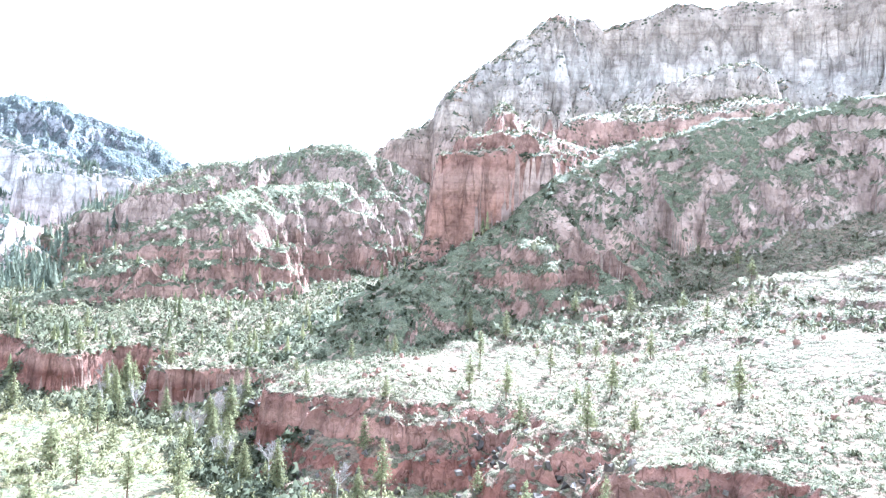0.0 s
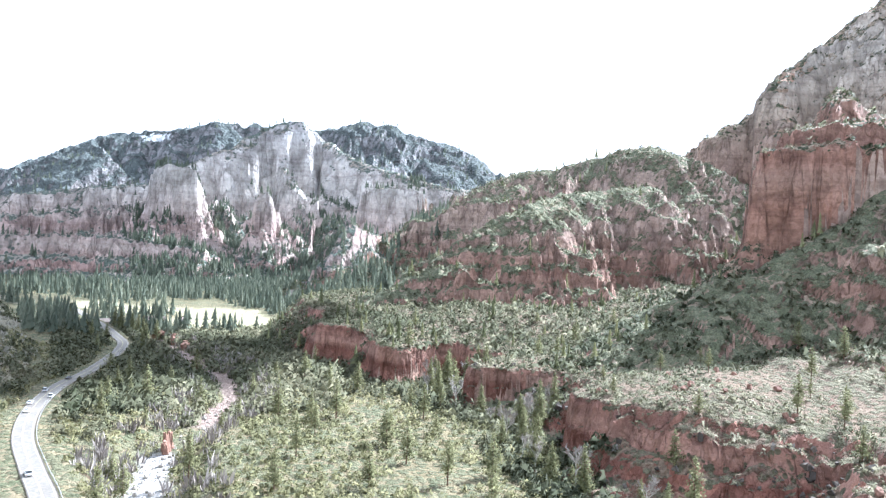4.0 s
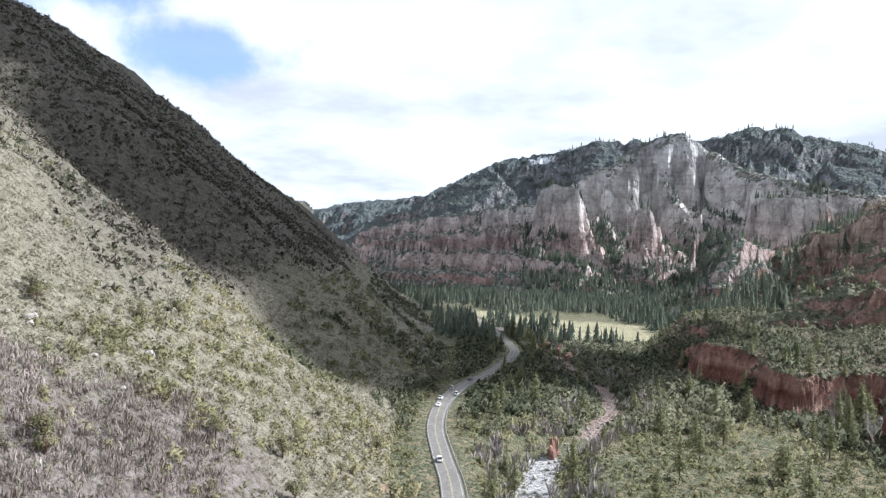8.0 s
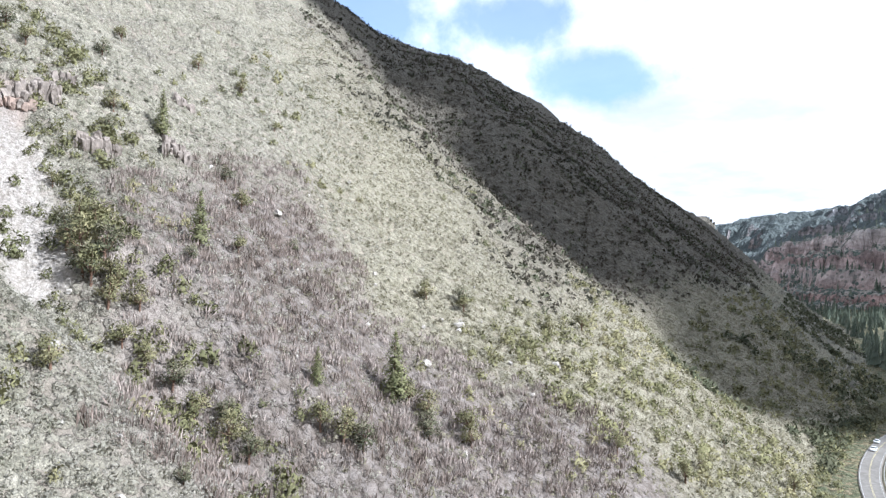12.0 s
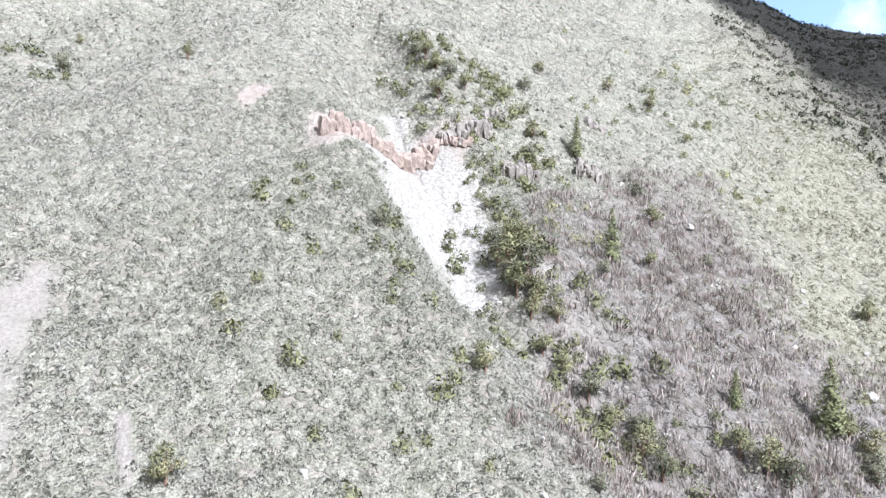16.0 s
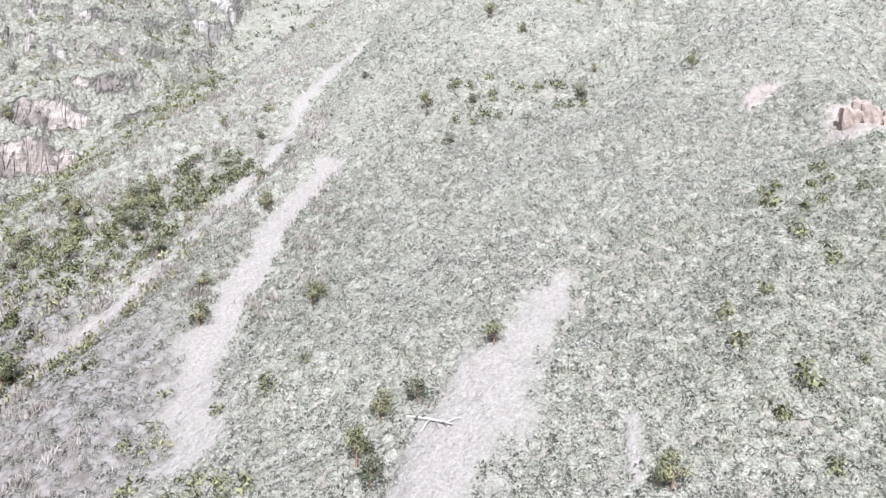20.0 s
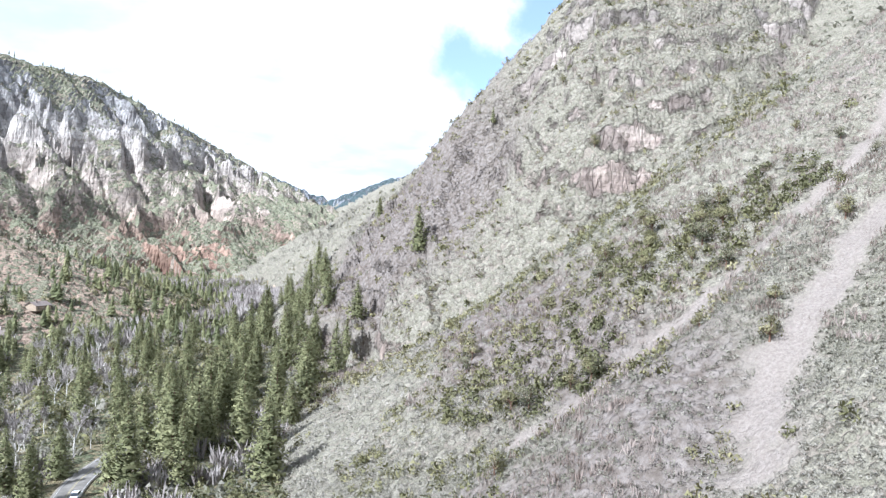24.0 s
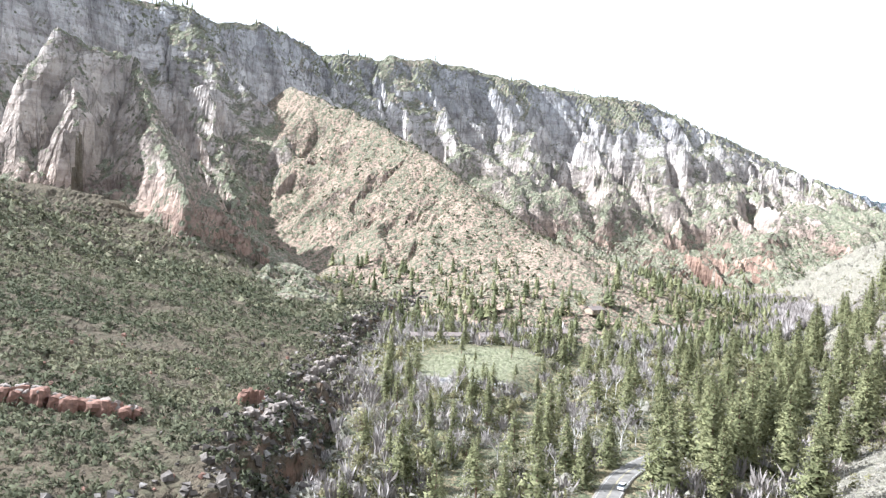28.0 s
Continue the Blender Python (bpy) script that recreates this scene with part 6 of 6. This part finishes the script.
def rubble(name, count, line, spread, size, label, seed):
    """Jumbled angular rocks down a slope below a line in plan."""
    r2 = np.random.default_rng(seed)
    e = curve_through(line, 2.0)
    k = r2.integers(0, len(e), count)
    g = np.gradient(e, axis=0)
    g /= np.linalg.norm(g, axis=1)[:, None]
    side = np.column_stack([g[:, 1], -g[:, 0]])
    p = e[k] + side[k] * r2.normal(spread[0], spread[1], count)[:, None] + r2.normal(0, 2, (count, 2))
    z, _ = lie(p[:, 0], p[:, 1])
    s = size[0] + (size[1] - size[0]) * r2.random(count) ** 3
    cube = np.array([(a, b, c) for c in (-0.5, 0.5) for a, b in ((-0.5, -0.5), (0.5, -0.5), (0.5, 0.5), (-0.5, 0.5))])
    v = cube[None] * (1 + r2.uniform(-0.75, 0.3, (count, 8, 3))) * s[:, None, None] * r2.uniform(0.7, 1.3, (count, 1, 3))
    t, u = r2.uniform(0, 6.3, count), r2.normal(0, 0.5, count)
    ct, st, cu, su = np.cos(t)[:, None], np.sin(t)[:, None], np.cos(u)[:, None], np.sin(u)[:, None]
    x1, z1 = v[..., 0] * cu + v[..., 2] * su, v[..., 2] * cu - v[..., 0] * su
    v = np.stack([x1 * ct - v[..., 1] * st, x1 * st + v[..., 1] * ct, z1], -1) + np.column_stack([p, z + 0.2 * s])[:, None]
    q = np.array([(0, 3, 2, 1), (4, 5, 6, 7), (0, 1, 5, 4), (1, 2, 6, 5), (2, 3, 7, 6), (3, 0, 4, 7)])
    f = (np.arange(count)[:, None, None] * 8 + q[None]).reshape(-1, 4)
    return tagged(new(name, mesh_from(name, v.reshape(-1, 3), f, JUMBLE)), label, "rocks", kind="stuff")


for x, y in ((-98, 569), (-84, 540), (-72, 512)):
    outcrop(x, y, 20, 6, 6, RED_BLOCKS, "low red sandstone bank beside the creek")

rubble("rock_rubble", 6000, RIM[22:29], (7, 8), (0.3, 2.3), "jumbled grey rocks tumbling down the shaded bench edge", 91)
rubble("cliff_rubble", 600, RIM[9:22], (12, 6), (0.4, 2.6), "fallen rocks below the red sandstone cliff", 92)


def boulder(x, y, size, blocks, label):
    z = float(lie(np.array([x]), np.array([y]))[0][0])
    ob = new("boulder", blocks[rg.randrange(4)])
    ob.location, ob.rotation_euler = (x, y, z + size * 0.2), (rg.uniform(0, 3), rg.uniform(0, 3), rg.uniform(0, 3))
    ob.scale = (size, size * rg.uniform(0.7, 1.1), size * rg.uniform(0.6, 0.9))
    tagged(ob, label, "boulder", "boulders on the hillside")


for x, y, size in ((-149, 132, 2.6), (-132, 154, 2.4), (-178, 90, 2.2), (-132, 107, 2.0), (-113, 37, 1.6), (-147, 130, 1.5), (-151, 127, 1.2)):
    boulder(x, y, size, PALE_BLOCKS, "large pale boulder lying in the brush")
bx, by, bz = spots(260, 28, 100, 90, 240, W, 0.8)
for x, y in list(zip(bx, by))[:70]:
    boulder(float(x), float(y), rg.uniform(0.5, 1.3), PALE_BLOCKS, "small pale boulder among the shrubs")
bx, by, bz = spots(500, -66, -8, 130, 330, ("east_bench",), 0.8)
for x, y in list(zip(bx, by))[:60]:
    boulder(float(x), float(y), rg.uniform(0.8, 2.4), RED_BLOCKS, "reddish boulder on the sandstone bench")
bx, by, bz = spots(700, 205, 242, 110, 330, ("east_bench",), 0.8)
for x, y in list(zip(bx, by))[:60]:
    boulder(float(x), float(y), rg.uniform(0.5, 1.6), RED_BLOCKS, "reddish weathered boulder on the brushy bench")
for k, (x, y) in enumerate(curve_through(CREEK[6:12], 2.2)):
    if k < 70:
        boulder(float(x) + rg.uniform(-5, 5), float(y) + rg.uniform(-1, 1), rg.uniform(0.6, 1.7), PALE_BLOCKS, "pale cobble boulder in the dry creek bed")

# fallen dead tree on the scree
z = float(lie(np.array([-90.0]), np.array([-57.0]))[0][0])
log = thing("fallen_tree", "dead bleached tree lying across the scree", "fallen tree", "", (-90, -57, z))
part("trunk", joined("trunk", [tube([(-0.5, -4, 0.1), (0, 0, 0.45), (0.3, 4.5, 0.4)], [0.26, 0.2, 0.1], 8)], OLD_WOOD), log)
for k, (a, b) in enumerate((((0.1, 1.5, 0.4), (2.2, 3.0, 0.5)), ((0.2, 2.6, 0.4), (1.8, 4.6, 0.7)), ((0.0, 0.4, 0.4), (2.6, 0.6, -0.6)), ((0.2, 3.4, 0.4), (-1.2, 5.0, 1.2)))):
    mid = tuple((p + q) / 2 + (0.25 if j == 2 else 0) for j, (p, q) in enumerate(zip(a, b)))
    part("branch", joined("branch", [tube([a, mid, b], [0.1, 0.07, 0.03], 5)], OLD_WOOD), log)


# ---- cars ----
def slab(sections, mt, name):
    """A body through cross sections (x, half width, bottom, top)."""
    vs, fs = [], []
    for x, w, b, t in sections:
        vs += [(x, -w, b), (x, w, b), (x, w * 0.97, t), (x, -w * 0.97, t)]
    n = len(sections)
    for k in range(n - 1):
        for q in range(4):
            a, c = k * 4 + q, k * 4 + (q + 1) % 4
            fs.append((a, c, c + 4, a + 4))
    fs += [(3, 2, 1, 0), tuple(range(4 * n - 4, 4 * n))]
    return mesh_from(name, vs, fs, mt)


WHEEL = joined("tyre", [tube([(0, -0.11, 0), (0, -0.09, 0), (0, 0.09, 0), (0, 0.11, 0)], [0.24, 0.33, 0.33, 0.24], 14)], RUBBER)
RIM_ME = joined("rim", [tube([(0, -0.115, 0), (0, -0.114, 0), (0, 0.114, 0), (0, 0.115, 0)], [0.03, 0.2, 0.2, 0.03], 10)], STEEL)
CAR_PARTS = {}


def car(x, y, heading, paint, kind, label):
    k = int(np.argmin(np.hypot(ROAD_LINE[:, 0] - x, ROAD_LINE[:, 1] - y)))
    z = float(lie(ROAD_LINE[k:k + 1, 0], ROAD_LINE[k:k + 1, 1])[0][0]) + 0.46 if np.hypot(*(ROAD_LINE[k] - (x, y))) < 8 else float(lie(np.array([x]), np.array([y]))[0][0])
    ob = thing("car", label, "car", "cars along the valley road", (x, y, z))
    ob.rotation_euler = (0, 0, radians(heading))
    tall = 1.75 if kind == "suv" else 1.45
    key = (paint, kind)
    if key not in CAR_PARTS:
        CAR_PARTS[key] = (slab([(-2.25, 0.72, 0.45, 0.75), (-2.1, 0.86, 0.3, 0.95), (-1.2, 0.9, 0.25, 1.0), (1.0, 0.9, 0.25, 0.98), (1.9, 0.86, 0.28, 0.86), (2.25, 0.72, 0.4, 0.62)], PAINTS[paint], "body"),
                          slab([(-1.9 if kind == "suv" else -1.5, 0.78, 0.95, 1.0), (-1.5 if kind == "suv" else -0.9, 0.72, 0.95, tall - 0.08), (0.2, 0.72, 0.95, tall - 0.08), (0.95, 0.78, 0.95, 1.0)], CAR_GLASS, "windows"),
                          slab([(-1.5 if kind == "suv" else -0.85, 0.70, tall - 0.08, tall - 0.03), (-0.6, 0.70, tall - 0.08, tall), (0.15, 0.68, tall - 0.08, tall - 0.03)], PAINTS[paint], "roof"))
    body, windows, roof = CAR_PARTS[key]
    part("body", body, ob)
    part("window_band", windows, ob, "dark glass")
    part("roof", roof, ob)
    for wx in (-1.35, 1.35):
        for wy in (-0.82, 0.82):
            w = part("wheel", WHEEL, ob, "black rubber tyre")
            w.location = (wx, wy, 0.33)
            part("rim", RIM_ME, w, "steel rim")
    for wy in (-0.6, 0.6):
        h = part("headlight", HEAD, ob, "clear lamp glass")
        h.location = (2.2, wy, 0.66)
        t = part("tail_light", TAIL, ob, "red lamp glass")
        t.location = (-2.24, wy, 0.72)


HEAD = slab([(-0.06, 0.15, -0.07, 0.07), (0.03, 0.12, -0.05, 0.05)], LAMP_GLASS, "headlight")
TAIL = slab([(-0.03, 0.12, -0.08, 0.08), (0.05, 0.14, -0.1, 0.1)], TAIL_GLASS, "tail_light")
car(-71.0, 217, 114, 0, "suv", "white sport utility car on the asphalt road")
car(-102.5, 312, 97, 0, "saloon", "white saloon car pulled over on the road")
car(-105.2, 338, 92, 1, "suv", "silver sport utility car pulled over on the road")
car(-98.8, 325, 94, 0, "suv", "white car parked on the gravel shoulder")
car(-104.5, 368, 90, 2, "saloon", "dark saloon car on the winding road")
car(-98.5, 297, 278, 0, "saloon", "white saloon car on the winding road")
car(40.5, -189, 265, 0, "suv", "white sport utility car on the road below the firs")
for k, (x, y, h) in enumerate(((172, -420, 20), (168, -422, 15), (160, -424, 25), (155, -420, 100), (190, -404, 60))):
    car(x, y, h, (0, 2, 1, 3, 0)[k], ("saloon", "suv")[k % 2], "car parked in the gravel yard by the lodge")


# ---- guard rail ----
rail_line = [(p[0] + 4.0, p[1] + 1.0) for p in ROAD_LINE if 150 < p[1] < 345]
zr = lie(np.array([p[0] - 4 for p in rail_line]), np.array([p[1] for p in rail_line]))[0]
rail = thing("guard_rail", "galvanised steel guard rail along the road's creek side", "guard rail")
beam = []
for o, r in ((0.62, 0.10), (0.84, 0.10)):
    beam.append(tube([(p[0], p[1], float(z) + o) for p, z in zip(rail_line, zr)], [r] * len(rail_line), 5))
part("beam", joined("beam", beam, STEEL), rail)
POST = joined("post", [tube([(0, 0, -0.8), (0, 0, 0.4), (0, 0, 0.95)], [0.09, 0.09, 0.085], 6)], OLD_WOOD)
for p, z in zip(rail_line, zr):
    o = part("post", POST, rail)
    o.location = (p[0] + 0.16, p[1], float(z))


# ---- buildings ----
def house(x, y, turn, long, deep, wall_h, roof_h, wall_mt, label, porch=False):
    z = float(lie(np.array([x]), np.array([y]))[0][0]) - 0.2
    ob = thing("lodge_building", label, "building", "lodge buildings", (x, y, z))
    ob.rotation_euler = (0, 0, radians(turn))
    L, D, H, t = long / 2, deep / 2, wall_h, 0.25
    for nm, (x0, x1, y0, y1) in (("wall", (-L, L, -D, -D + t)), ("wall", (-L, L, D - t, D)), ("wall", (-L, -L + t, -D + t, D - t)), ("wall", (L - t, L, -D + t, D - t))):
        part(nm, mesh_from("wall", [(a, b, c) for c in (-0.6, H) for a, b in ((x0, y0), (x1, y0), (x1, y1), (x0, y1))],
                           [(0, 3, 2, 1), (4, 5, 6, 7), (0, 1, 5, 4), (1, 2, 6, 5), (2, 3, 7, 6), (3, 0, 4, 7)], wall_mt), ob)
    e, th = 0.7, 0.25
    for sgn in (-1, 1):
        vs = [(-L - e, sgn * (D + e), H - 0.15), (L + e, sgn * (D + e), H - 0.15), (L + e, 0, H + roof_h), (-L - e, 0, H + roof_h)]
        vs += [(a, b, c - th) for a, b, c in vs]
        part("roof_slope", mesh_from("roof_slope", vs, [(0, 1, 2, 3), (7, 6, 5, 4), (0, 4, 5, 1), (1, 5, 6, 2), (2, 6, 7, 3), (3, 7, 4, 0)], SHINGLE), ob)
    for sgn in (-1, 1):
        vs = [(sgn * g, yy, zz) for g in (L, L - t) for yy, zz in ((-D, H), (D, H), (0, H + roof_h - th))]
        part("gable", mesh_from("gable", vs, [(0, 1, 2), (3, 5, 4), (0, 3, 1), (1, 3, 4), (1, 4, 2), (2, 4, 5), (2, 5, 0), (0, 5, 3)], wall_mt), ob)
    n = max(2, int(long / 4))
    for sgn in (-1, 1):
        for k in range(n):
            wx = -L + long * (k + 0.5) / n
            door = k == n // 2 and sgn > 0
            w = part("door" if door else "window", slab([(-0.5, 0.06, 0.0 if door else 0.9, 2.1), (0.5, 0.06, 0.0 if door else 0.9, 2.1)], OLD_WOOD, "window_frame"), ob)
            w.location = (wx, sgn * (D + 0.03), 0)
            if not door:
                pn = part("pane", slab([(-0.42, 0.03, 0.98, 2.02), (0.42, 0.03, 0.98, 2.02)], PANE, "pane"), w, "dark glass")
                pn.location = (0, sgn * 0.05, 0)
    ch = part("chimney", slab([(-0.4, 0.4, H, H + roof_h + 0.9), (0.4, 0.4, H, H + roof_h + 0.9)], DRY_ROCK, "chimney"), ob, "stone chimney")
    ch.location = (long * 0.22, 0.9, 0)


house(206, -398, 42, 33, 8, 2.8, 1.6, PLASTER, "long low lodge building with a brown shingle roof")
house(178, -420, 42, 15, 9, 2.8, 2.0, SIDING, "timber cabin with a brown shingle roof by the yard")
house(148, -450, 28, 25, 12, 3.0, 3.2, SIDING, "large timber lodge with a dark brown gable roof")
house(138, -520, 60, 12, 9, 3.0, 2.4, SIDING, "timber cabin among the valley trees")
house(-118, 642, 15, 18, 10, 3.0, 2.6, SIDING, "brown roofed house beside the valley meadow")
house(-92, 628, 80, 14, 9, 3.0, 2.4, PLASTER, "pale house beside the valley meadow")
house(-160, 668, 30, 14, 9, 3.0, 2.4, SIDING, "timber house under trees beside the meadow")

# utility pole
z = float(lie(np.array([219.0]), np.array([-392.0]))[0][0])
pole = thing("utility_pole", "weathered wooden utility pole beside the lodge yard", "utility pole", "", (219, -392, z))
part("shaft", joined("shaft", [tube([(0, 0, -1), (0, 0, 5), (0, 0, 11)], [0.18, 0.16, 0.12], 8)], OLD_WOOD), pole)
part("crossarm", slab([(-1.2, 0.06, 10.0, 10.15), (1.2, 0.06, 10.0, 10.15)], OLD_WOOD, "crossarm"), pole)
for wx in (-1.05, 0.0, 1.05):
    part("insulator", joined("insulator", [tube([(wx, 0, 10.15), (wx, 0, 10.3), (wx, 0, 10.4)], [0.04, 0.07, 0.03], 6)], LAMP_GLASS), pole)
